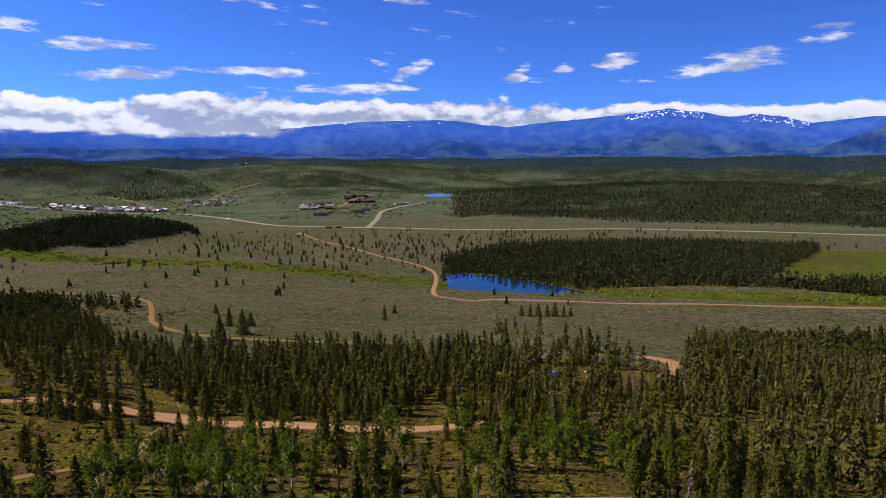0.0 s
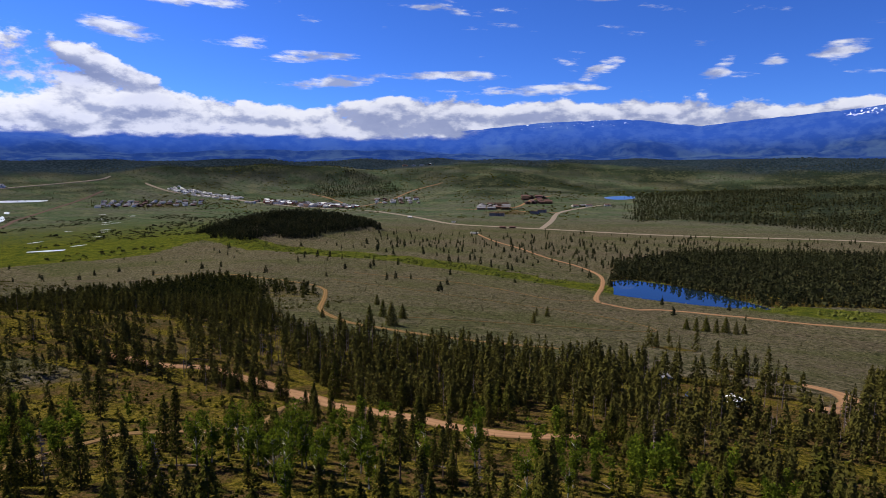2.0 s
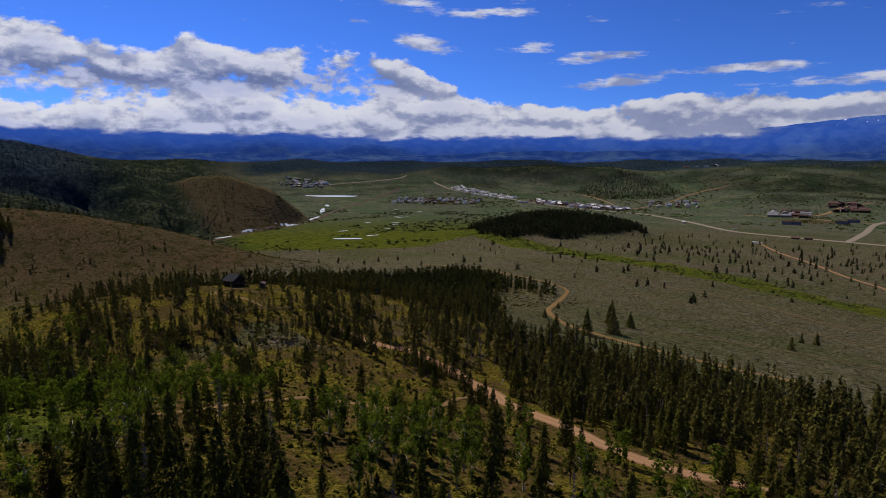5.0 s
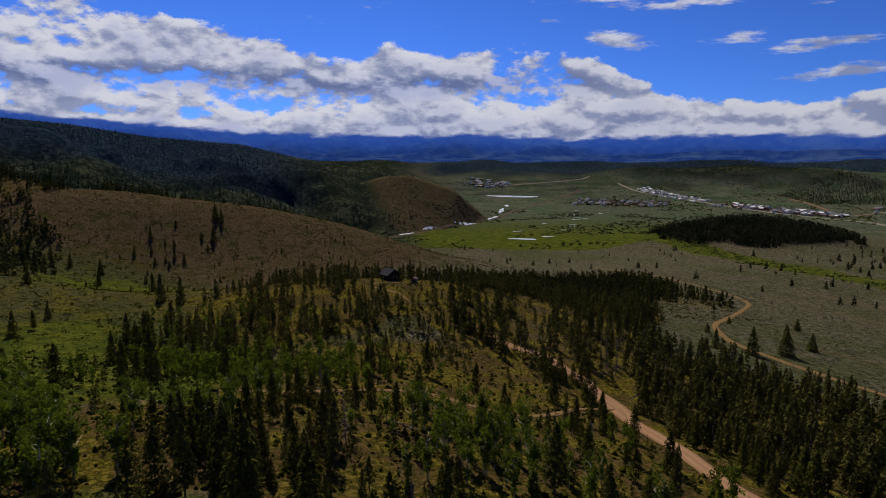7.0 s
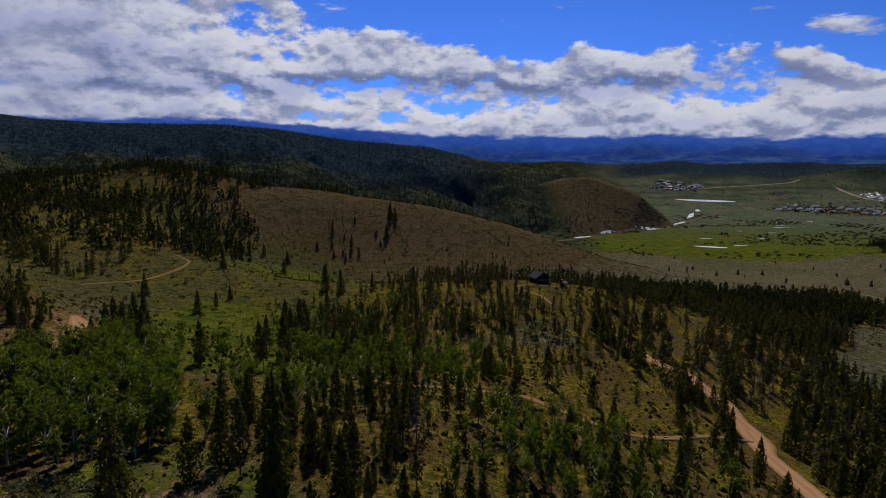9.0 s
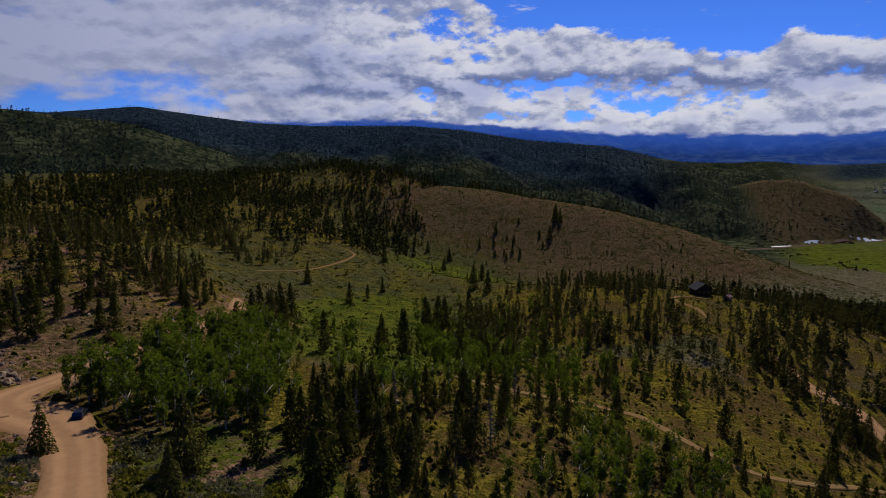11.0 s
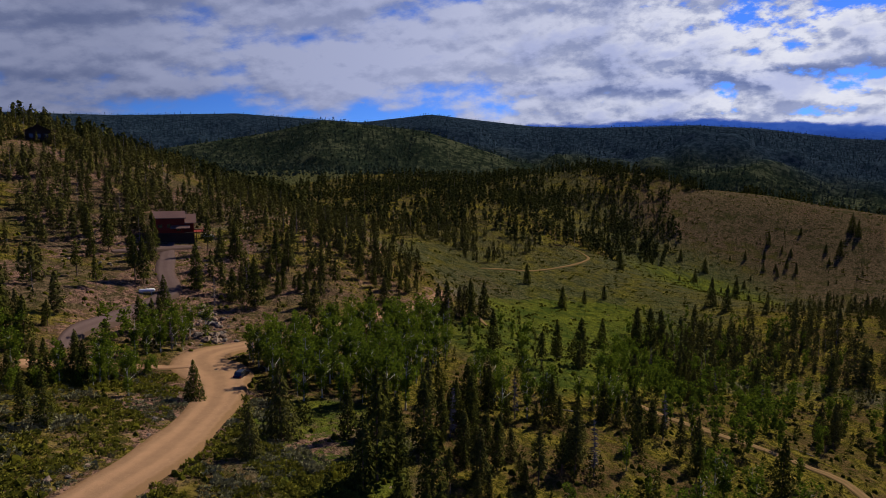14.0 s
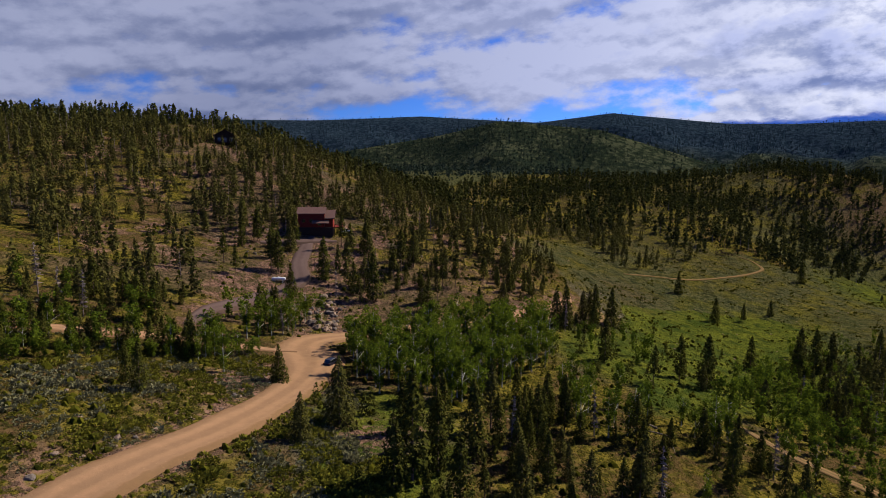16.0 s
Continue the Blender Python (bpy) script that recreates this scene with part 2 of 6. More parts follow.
    floor_ = g.mix(coarse, (0.088, 0.054, 0.022, 1), (0.030, 0.030, 0.006, 1))
    floor_ = g.mix(g.smooth(n2, 0.42, 0.58), floor_, g.mix(tuft, (0.032, 0.032, 0.005, 1), (0.112, 0.088, 0.014, 1)))
    floor_ = g.mix(g.smooth(n0, 0.60, 0.70), floor_, (0.180, 0.105, 0.062, 1))
    shift = g.math("MULTIPLY_ADD", n2, 0.7, -0.35)
    c = g.mix(g.smooth(g.math("ADD", a["meadow"], shift), 0.35, 0.65), sage, green)
    # grey-green grass of the far plain, with bluish distance haze in its base colours
    hazed_grass = g.mix(g.smooth(n4, 0.42, 0.58), (0.070, 0.076, 0.056, 1), (0.050, 0.074, 0.042, 1))
    hazed_grass = g.mix(g.smooth(n3, 0.50, 0.62, 0.0, 0.7), hazed_grass, (0.105, 0.106, 0.064, 1))
    hazed_grass = g.mix(g.smooth(n2, 0.54, 0.60, 0.0, 0.85), hazed_grass, (0.020, 0.030, 0.018, 1))
    hazed_grass = g.mix(g.smooth(n2, 0.40, 0.34, 0.0, 0.6), hazed_grass, (0.125, 0.108, 0.066, 1))
    c = g.mix(g.math("MULTIPLY", a["plain"], 0.85), c, hazed_grass)
    c = g.mix(g.smooth(g.math("ADD", a["dry"], shift), 0.3, 0.7), c, earth)
    c = g.mix(g.smooth(g.math("ADD", a["wood"], shift), 0.25, 0.6), c, floor_)
    c = g.mix(g.math("MULTIPLY", a["red"], g.smooth(g.math("MULTIPLY_ADD", n1, 0.5, g.math("MULTIPLY", clumps, 0.5)), 0.46, 0.54, 0.0, 0.9)), c, g.mix(tuft, (0.085, 0.050, 0.036, 1), (0.190, 0.105, 0.074, 1)))
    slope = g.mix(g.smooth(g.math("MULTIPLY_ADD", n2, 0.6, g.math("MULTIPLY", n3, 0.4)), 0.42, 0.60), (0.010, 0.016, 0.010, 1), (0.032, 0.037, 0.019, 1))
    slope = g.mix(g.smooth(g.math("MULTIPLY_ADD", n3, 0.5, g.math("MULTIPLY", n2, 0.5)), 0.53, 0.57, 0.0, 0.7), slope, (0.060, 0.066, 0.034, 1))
    # blue of distant air painted over the forest slopes, back ridge and foothills
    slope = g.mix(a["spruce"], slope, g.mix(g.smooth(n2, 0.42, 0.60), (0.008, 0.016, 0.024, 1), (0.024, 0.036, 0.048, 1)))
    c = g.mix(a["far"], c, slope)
    relief = g.math("ADD", g.math("MULTIPLY", tuft, -0.8), g.math("MULTIPLY_ADD", n1, 1.2, g.math("MULTIPLY", n0, 0.4)))
    finish(g, c, 1.0, relief, 1.0, 0.32, specular=0.0)
    return m


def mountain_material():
    """Far range with blue distance haze put into colour and glow, the tops lost in cloud."""
    m, g = material("far_mountains")
    p = where(g)
    mist = g.add("ShaderNodeAttribute", attribute="mist").outputs["Fac"]
    snow = g.add("ShaderNodeAttribute", attribute="snow").outputs["Fac"]
    low = g.add("ShaderNodeAttribute", attribute="low").outputs["Fac"]
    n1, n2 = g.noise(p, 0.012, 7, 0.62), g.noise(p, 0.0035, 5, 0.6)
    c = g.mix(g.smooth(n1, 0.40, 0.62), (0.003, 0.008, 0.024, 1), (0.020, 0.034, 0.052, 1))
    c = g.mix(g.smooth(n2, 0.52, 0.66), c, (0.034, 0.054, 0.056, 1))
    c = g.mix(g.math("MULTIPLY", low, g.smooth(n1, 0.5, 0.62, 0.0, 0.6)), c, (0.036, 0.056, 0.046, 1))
    flat = g.add("ShaderNodeMapping")
    g.put(flat.inputs["Vector"], p)
    flat.inputs["Scale"].default_value = (1.0, 1.0, 0.35)
    gullies = g.noise(flat.outputs[0], 0.05, 4, 0.6)
    c = g.mix(g.math("MULTIPLY", g.smooth(snow, 0.02, 0.2), g.smooth(g.math("ADD", snow, g.math("MULTIPLY_ADD", gullies, 2.4, -1.2)), 0.52, 0.66, 0.0, 0.85)), c, (0.75, 0.78, 0.84, 1))
    b = g.add("ShaderNodeBsdfPrincipled")
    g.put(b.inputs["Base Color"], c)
    b.inputs["Roughness"].default_value, b.inputs["Specular IOR Level"].default_value = 1.0, 0.0
    # blue glow added in place of air haze, stronger on the farther slopes
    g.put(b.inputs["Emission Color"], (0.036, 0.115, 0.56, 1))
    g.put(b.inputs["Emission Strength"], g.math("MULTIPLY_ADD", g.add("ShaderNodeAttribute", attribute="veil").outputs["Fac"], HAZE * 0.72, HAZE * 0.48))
    clear = g.add("ShaderNodeBsdfTransparent")
    mix = g.add("ShaderNodeMixShader")
    layers = g.add("ShaderNodeMapping")
    g.put(layers.inputs["Vector"], p)
    layers.inputs["Scale"].default_value = (1.0, 1.0, 2.2)
    puff = g.noise(layers.outputs[0], 0.0045, 6, 0.55)
    g.put(mix.inputs[0], g.math("MULTIPLY", g.smooth(mist, 0.0, 0.2), g.smooth(g.math("ADD", mist, g.math("MULTIPLY_ADD", puff, 1.5, -0.75)), 0.30, 0.72)))
    g.l.new(b.outputs[0], mix.inputs[1]), g.l.new(clear.outputs[0], mix.inputs[2])
    out = g.add("ShaderNodeOutputMaterial")
    g.l.new(mix.outputs[0], out.inputs[0])
    return m


def leaf_material(name, dark, light, light_through=0.25, spots=0.35, rusty=0.0):
    m, g = material(name)
    p = where(g)
    island = g.add("ShaderNodeNewGeometry").outputs["Random Per Island"]
    single = g.add("ShaderNodeObjectInfo").outputs["Random"]
    broad = g.noise(p, spots, 2, 0.5)
    f = g.math("MULTIPLY_ADD", island, 0.50, g.math("MULTIPLY_ADD", broad, 0.9, g.math("MULTIPLY_ADD", single, 0.16, -0.33)), True)
    c = g.mix(f, (*dark, 1), (*light, 1))
    if rusty:
        tired = g.math("MAXIMUM", g.smooth(g.noise(p, 0.11, 3, 0.6), 0.56, 0.68), g.smooth(single, 0.72, 0.9))
        c = g.mix(g.math("MULTIPLY", tired, rusty), c, (0.085, 0.060, 0.032, 1))
    finish(g, c, 0.9, through_light=light_through, specular=0.0)
    return m


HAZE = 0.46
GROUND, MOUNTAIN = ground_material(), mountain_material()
NEEDLE = leaf_material("pine_needles", (0.012, 0.016, 0.004), (0.112, 0.108, 0.018), 0.20, 0.30, 0.2)
# hill pines: needle colours shifted to blue-green to stand for distance haze
NEEDLE_HILL = leaf_material("hazed_hill_needles", (0.013, 0.023, 0.017), (0.048, 0.062, 0.038), 0.15, 0.02)
# needles of the back ridge, blue because distance haze is put into their colour
NEEDLE_HAZE = leaf_material("haze_blue_needles", (0.010, 0.020, 0.028), (0.028, 0.044, 0.058), 0.12, 0.02)
# far woods: some blue of the distance mixed into the needle colours as haze
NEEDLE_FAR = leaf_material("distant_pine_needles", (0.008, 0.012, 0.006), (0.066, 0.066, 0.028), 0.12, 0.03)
ASPEN = leaf_material("aspen_leaves", (0.024, 0.046, 0.007), (0.168, 0.205, 0.016), 0.36)
SAGE = leaf_material("sage_leaves", (0.066, 0.066, 0.032), (0.215, 0.198, 0.105), 0.2, 0.8)
SHRUB = leaf_material("shrub_leaves", (0.024, 0.028, 0.004), (0.096, 0.088, 0.008), 0.20, 0.6)
WILLOW = leaf_material("willow_leaves", (0.050, 0.064, 0.014), (0.135, 0.140, 0.030), 0.1, 0.10)
MAT_LEAF = leaf_material("creeping_shrub_leaves", (0.050, 0.054, 0.009), (0.225, 0.200, 0.024), 0.28, 0.6)
NEEDLE_MID = leaf_material("slope_pine_needles", (0.008, 0.012, 0.004), (0.094, 0.092, 0.021), 0.14, 0.10)
BARK = plain("pine_bark", (0.13, 0.085, 0.06), 0.9, 0.4, 1.5)
PALE_BARK = plain("aspen_bark", (0.30, 0.28, 0.22), 0.8, 0.35, 1.5)
DEAD = plain("dead_wood", (0.165, 0.128, 0.113), 0.9, 0.35, 1.0)
DIRT = road_material("road_dirt", (0.265, 0.152, 0.082), (0.165, 0.098, 0.054))
TRACK = road_material("track_dirt", (0.19, 0.112, 0.054), (0.085, 0.066, 0.022))
GRAVEL = road_material("driveway_gravel", (0.100, 0.068, 0.060), (0.080, 0.052, 0.044))
ASPHALT = plain("highway_asphalt", (0.19, 0.155, 0.12), 0.9, 0.15, 0.1)
ROCK = plain("pale_rock", (0.20, 0.140, 0.098), 0.9, 0.4, 0.8, bump=0.6)
DARK_ROCK = plain("dark_rock", (0.11, 0.088, 0.072), 0.9, 0.4, 0.8, bump=0.6)
RED_SIDING = plain("red_siding", (0.17, 0.024, 0.016), 0.75, 0.25, 0.8)
BROWN_ROOF = plain("brown_metal_roof", (0.12, 0.068, 0.055), 0.5, 0.15, 0.4)
DARK_WOOD = plain("dark_timber", (0.045, 0.028, 0.02), 0.8, 0.3, 1.0)
CONCRETE = plain("pale_concrete", (0.36, 0.33, 0.30), 0.9, 0.2, 0.8)
WHITE = plain("white_paint", (0.6, 0.58, 0.55), 0.5, 0.1, 0.8)
BLUE = plain("blue_paint", (0.05, 0.12, 0.30), 0.5, 0.2, 0.5)
TAN = plain("tan_walls", (0.24, 0.17, 0.11), 0.85, 0.25, 0.2)
GREY = plain("grey_roof", (0.17, 0.17, 0.18), 0.7, 0.3, 0.2)
CAR_PAINT = plain("dark_blue_car_paint", (0.006, 0.009, 0.022), 0.3, 0.1, 1.0, 0.3, 0.0, 0.6)
GLASS = plain("dark_glass", (0.012, 0.014, 0.018), 0.08, 0.2, 1.0, bump=0.0, specular=0.8)
RUBBER = plain("black_rubber", (0.02, 0.02, 0.02), 0.9, 0.2, 1.0)


def water_material(rough, waves):
    m, g = material("pond_water")
    n = g.noise(where(g), 0.7, 3, 0.5)
    finish(g, (0.006, 0.014, 0.022, 1), rough, n, waves, 0.05, specular=0.7)
    return m


WATER = water_material(0.02, 0.02)
# pale and blue base colours stand for sky reflected in the distant water
SKY_PALE_WATER = plain("sky_pale_water", (0.42, 0.46, 0.50), 0.35, 0.1, 0.2, bump=0.1, specular=0.6)
SKY_BLUE_WATER = plain("sky_blue_water", (0.05, 0.13, 0.34), 0.35, 0.1, 0.2, bump=0.1, specular=0.6)


# ---- the lie of the land: metres, x and y on the plan, z up ----
CX, CY, EYE_Z, POND_Z = 0.0, 66.0, 98.3, -61.0          # middle of the turn and height of flight


def hash2(i, j):
    n = (i.astype(np.int64) * 374761393 + j.astype(np.int64) * 668265263) & 0x7FFFFFFF
    n = ((n ^ (n >> 13)) * 1274126177) & 0x7FFFFFFF
    return ((n ^ (n >> 16)) & 0xFFFF) / 65535.0


def value_noise(x, y):
    """Smooth noise from 0 to 1 with a grid of 1 m."""
    i, j = np.floor(x), np.floor(y)
    u, v = x - i, y - j
    u, v = u * u * (3 - 2 * u), v * v * (3 - 2 * v)
    a, b = hash2(i, j), hash2(i + 1, j)
    c, d = hash2(i, j + 1), hash2(i + 1, j + 1)
    return (a * (1 - u) + b * u) * (1 - v) + (c * (1 - u) + d * u) * v


def fractal(x, y, size, octaves=4):
    """Noise about 0, largest features of the given size."""
    z, amp = np.zeros_like(np.asarray(x, float)), 1.0
    for k in range(octaves):
        z = z + amp * (value_noise(x / size + 17.3 * k, y / size - 9.1 * k) - 0.5)
        size, amp = size / 2.1, amp * 0.5
    return z


def step(a, b, v):
    t = np.clip((v - a) / (b - a), 0, 1)
    return t * t * (3 - 2 * t)


def hill(x, y, cx, cy, height, radius):
    return height * np.exp(-((x - cx) ** 2 + (y - cy) ** 2) / (2 * radius * radius))


def knoll(x, y, cx, cy, height, a, b, turn):
    c, s = math.cos(radians(turn)), math.sin(radians(turn))
    u, v = (x - cx) * c + (y - cy) * s, (y - cy) * c - (x - cx) * s
    return height * np.exp(-((u / a) ** 2 + (v / b) ** 2) / 2)


def ridge(az, r, where, knots, front, back):
    """A ridge round the valley: crest heights over the azimuth, with slopes to both sides."""
    crest = np.interp(az, [k[0] for k in knots], [k[1] for k in knots])
    return crest - np.where(r < where, (where - r) * front, (r - where) * back)


def polar(x, y):
    dx, dy = x - CX, y - CY
    return np.hypot(dx, dy), np.degrees(np.arctan2(-dx, dy))


def squeeze(r):
    """Far distances drawn together, so that the far plain ends before the mountains."""
    return np.where(r > 2400, 2400 + 800 * np.log1p(np.maximum(r - 2400, 0) / 800), r)


def stretch(r):
    return np.where(r > 2400, 2400 + 800 * np.expm1(np.minimum(np.maximum(r - 2400, 0) / 800, 3.2)), r)


def near_land(x, y):
    z = -80 + 150 * np.exp(-np.maximum(y, -60) / 480)
    z = z + hill(x, y, -50, 10, -10.5, 60) + hill(x, y, 20, 30, 9.9, 60) + hill(x, y, -110, 60, 12.5, 80)
    z = z + hill(x, y, -160, 20, -9.1, 70) + hill(x, y, -270, 0, -21.6, 90) + hill(x, y, -380, 10, -2, 90)
    z = z + hill(x, y, -520, 90, -44.7, 110) + hill(x, y, -645, -90, -10.3, 130) + hill(x, y, -770, 110, 54.8, 140)
    z = z + hill(x, y, -650, 200, 1.3, 110) + hill(x, y, -285, 215, 18.4, 90) + hill(x, y, -262, 340, 6.3, 110)
    z = z + hill(x, y, -140, 430, 6.8, 110) + hill(x, y, -80, 190, -2.9, 80) + hill(x, y, 100, 280, 16.6, 120)
    z = z + hill(x, y, -210, -330, 51.9, 180) + hill(x, y, -50, -120, -12.9, 90) + hill(x, y, -290, -135, -32.5, 90)
    z = z + hill(x, y, -450, 320, -14.4, 150) + hill(x, y, -1000, -50, -58, 200) + hill(x, y, -400, -300, -41.8, 150)
    z = z + hill(x, y, -600, 450, 16.4, 180) + hill(x, y, -950, 700, -42, 300) + hill(x, y, -400, 900, 10.2, 300)
    z = z + hill(x, y, 400, 200, -29.4, 250) + hill(x, y, -70, -60, -19, 60) + hill(x, y, -200, 100, -18.5, 80)
    z = z + hill(x, y, 60, 860, -11, 190) + hill(x, y, -78, 187, -4, 40)
    z = z + hill(x, y, -640, -210, 22, 110) + hill(x, y, -650, -90, 24, 80) + hill(x, y, -560, -80, -16, 50)
    z = z + knoll(x, y, -681, 336, 31.7, 110, 82, 29)
    z = z + hill(x, y, -740, 190, 4.5, 70) + hill(x, y, -722, 8, 9, 28) + hill(x, y, -655, -105, -12, 55) + hill(x, y, -625, -215, -27, 60)
    return z


def butte_ridge(az, r):
    return ridge(az, r, 2000, ((44, -200), (51.0, -125), (52.8, -58), (55.5, 19), (59.5, 66), (62, 62), (66, 25), (70, -20), (80, -60)), 0.42, 0.6)


def land(x, y):
    x, y = np.asarray(x, float), np.asarray(y, float)
    r, az = polar(x, y)
    far = stretch(r)
    # the valley, in true distances
    grow = np.where(r > 2400, far / np.maximum(r, 1), 1)
    tx, ty = CX + (x - CX) * grow, CY + (y - CY) * grow
    z = near_land(tx, ty)
    west = step(-700, -1300, tx) * step(100, 500, ty)
    z = z * (1 - west) - 92 * west
    out = step(1000, 2000, far)
    z = z * (1 - out) + (-84 + 0.0165 * np.maximum(far - 3600, 0)) * out
    z = z + knoll(tx, ty, -700, 1350, 54, 150, 105, 27)
    z = z + knoll(tx, ty, 1250, 2680, 88, 750, 380, -24)
    z = z + knoll(tx, ty, -900, 4300, 60, 420, 600, 15) + knoll(tx, ty, -200, 5200, 60, 900, 500, 0)
    z = z + knoll(tx, ty, -1720, 4230, 46, 380, 230, 20) + knoll(tx, ty, -620, 3700, 30, 260, 500, 10)
    z = z + fractal(x, y, 90, 4) * (2 + 4 * step(60, 250, z + 60)) * (1 - 0.92 * np.maximum(west, step(900, 1400, far)))
    z = EYE_Z + (z - EYE_Z) * np.where(r > 2400, r / np.maximum(far, 1), 1)
    # the far plain climbs to the foot of the mountains
    z = z + 92 * np.clip((r - 2900) / 900, 0, 1.1) ** 1.6
    z = z + 66 * np.exp(-((az - 33) / 9.5) ** 4) * np.exp(-((r - 3500 - 6 * (az - 33)) / 90) ** 2) * (0.75 + 0.8 * value_noise(az / 3.0, r * 0))
    z = z + 34 * (value_noise(az / 3.1, r / 170) - 0.45) * step(3380, 3700, r)
    pool = step(1.25, 0.9, np.hypot((x - 112) / 98, (y - 800 + 0.35 * (x - 112)) / 72))
    z = z * (1 - pool) + (POND_Z - 1.2) * pool
    # hills and mountains round the valley
    rough = fractal(x, y, 420, 5) * 90
    butte = butte_ridge(az, r)
    rocky = ridge(az, r, 1500, ((86, -300), (96, -60), (107, 100), (117, 184), (122, 197), (126.5, 206), (132, 171), (141, 130), (150, 110), (175, 60), (179, -200)), 0.34, 0.5)
    dark = ridge(az, r, 2300, ((45, -300), (58, 20), (63, 82), (70, 127), (74.6, 172), (82, 194), (88, 230), (93, 245), (102, 240), (107, 246), (116.5, 289), (123, 257), (134, 279), (144, 258), (160, 250), (179, 200)), 0.30, 0.35)
    peaks = ridge(az, r, 4450, ((-179, 250), (-60, 300), (-45, 330), (-37, 358), (-33, 329), (-31, 372), (-28.7, 399), (-27, 384), (-24.6, 423), (-22, 450), (-18.5, 418), (-13, 385), (-8, 345), (-2, 398), (5, 384), (13, 326), (26, 338), (34, 350), (45, 332), (55, 365), (62, 350), (70, 360), (83, 424), (95, 465), (103, 441), (115, 420), (140, 400), (179, 250)), 0.62, 0.9)
    foot = ridge(az, r, 4060, ((-179, 60), (-60, 120), (-40, 150), (-33, 175), (-25, 130), (-10, 110), (5, 115), (12, 150), (20, 190), (35, 185), (48, 130), (55, 150), (63, 165), (75, 180), (179, 100)), 0.5, 0.5)
    flank = ridge(az, r, 3980, ((-179, 100), (-60, 420), (-40, 335), (-36, 240), (-33, 165), (-29, 80), (-24, -100), (179, -100)), 2.6, 0.5)
    z = np.maximum(z, foot + rough * 0.35)
    z = np.maximum(z, flank + rough * 0.2)
    z = np.maximum(z, butte + rough * 0.12 * step(0, 200, np.abs(r - 2000)))
    spurs = fractal(x, y, 620, 3) * 150
    gully = np.abs(fractal(x, y, 330, 4)) * 2
    z = np.maximum(z, rocky + (rough * 0.5 + spurs * 0.35 - 30 * (0.45 - gully)) * step(0, 260, np.abs(r - 1500)))
    z = np.maximum(z, dark + (rough * 0.6 + spurs * 0.55 - 50 * (0.45 - gully)) * step(0, 380, np.abs(r - 2300)))
    z = np.maximum(z, peaks + rough * 1.3 * step(0, 450, np.abs(r - 4450)) + fractal(x, y, 60, 2) * 8)
    return z


# ---- mesh helpers ----
def raw_mesh(name, verts, faces, mat, smooth=False):
    """A mesh from arrays: verts (n, 3), faces (m, 3 or 4)."""
    me = bpy.data.meshes.new(name)
    verts, faces = np.asarray(verts, np.float32), np.asarray(faces, np.int32)
    k = faces.shape[1]
    me.vertices.add(len(verts)), me.loops.add(faces.size), me.polygons.add(len(faces))
    me.vertices.foreach_set("co", verts.ravel())
    me.loops.foreach_set("vertex_index", faces.ravel())
    me.polygons.foreach_set("loop_start", np.arange(len(faces), dtype=np.int32) * k)
    me.polygons.foreach_set("use_smooth", np.full(len(faces), smooth))
    me.update(calc_edges=True)
    me.materials.append(mat)
    return me


def part(name, bm, mat, parent, label=""):
    me = bpy.data.meshes.new(name)
    bm.to_mesh(me)
    bm.free()
    me.materials.append(mat)
    ob = new(name, me)
    ob.parent = parent
    return tagged(ob, label)


def box(bm, x0, y0, z0, x1, y1, z1, bevel=0.0, m=None):
    made = bmesh.ops.create_cube(bm, size=1)["verts"]
    for v in made:
        v.co = Vector(((x0 + x1) / 2 + v.co.x * (x1 - x0), (y0 + y1) / 2 + v.co.y * (y1 - y0), (z0 + z1) / 2 + v.co.z * (z1 - z0)))
    if bevel:
        edges = list({e for v in made for e in v.link_edges})
        made = bmesh.ops.bevel(bm, geom=edges, offset=bevel, segments=1, affect="EDGES")["verts"]
    if m is not None:
        bmesh.ops.transform(bm, matrix=m, verts=[v for v in made if v.is_valid])
    return bm


def prism(bm, outline, y0, y1):
    """An outline in x and z, drawn out along y."""
    a, b = [bm.verts.new((x, y0, z)) for x, z in outline], [bm.verts.new((x, y1, z)) for x, z in outline]
    n = len(outline)
    bm.faces.new(a), bm.faces.new(b[::-1])
    for k in range(n):
        bm.faces.new((a[k], b[k], b[(k + 1) % n], a[(k + 1) % n]))
    bmesh.ops.recalc_face_normals(bm, faces=bm.faces)
    return bm


def inside(poly, x, y):
    x, y = np.asarray(x, float), np.asarray(y, float)
    hit = np.zeros(x.shape, bool)
    n = len(poly)
    for k in range(n):
        (x0, y0), (x1, y1) = poly[k], poly[(k + 1) % n]
        cross = (y0 > y) != (y1 > y)
        hit ^= cross & (x < (x1 - x0) * (y - y0) / ((y1 - y0) or 1e-9) + x0)
    return hit


def spline(points, gap):
    """A smooth line through the points, with a point about every gap metres."""
    p = np.array([points[0], *points, points[-1]], float)
    out = []
    for k in range(1, len(p) - 2):
        a, b, c, d = p[k - 1:k + 3]
        n = max(2, int(np.hypot(*(c - b)) / gap))
        t = np.linspace(0, 1, n, endpoint=False)[:, None]
        out.append(0.5 * (2 * b + (c - a) * t + (2 * a - 5 * b + 4 * c - d) * t ** 2 + (3 * b - a - 3 * c + d) * t ** 3))
    return np.vstack([*out, p[-1:]])


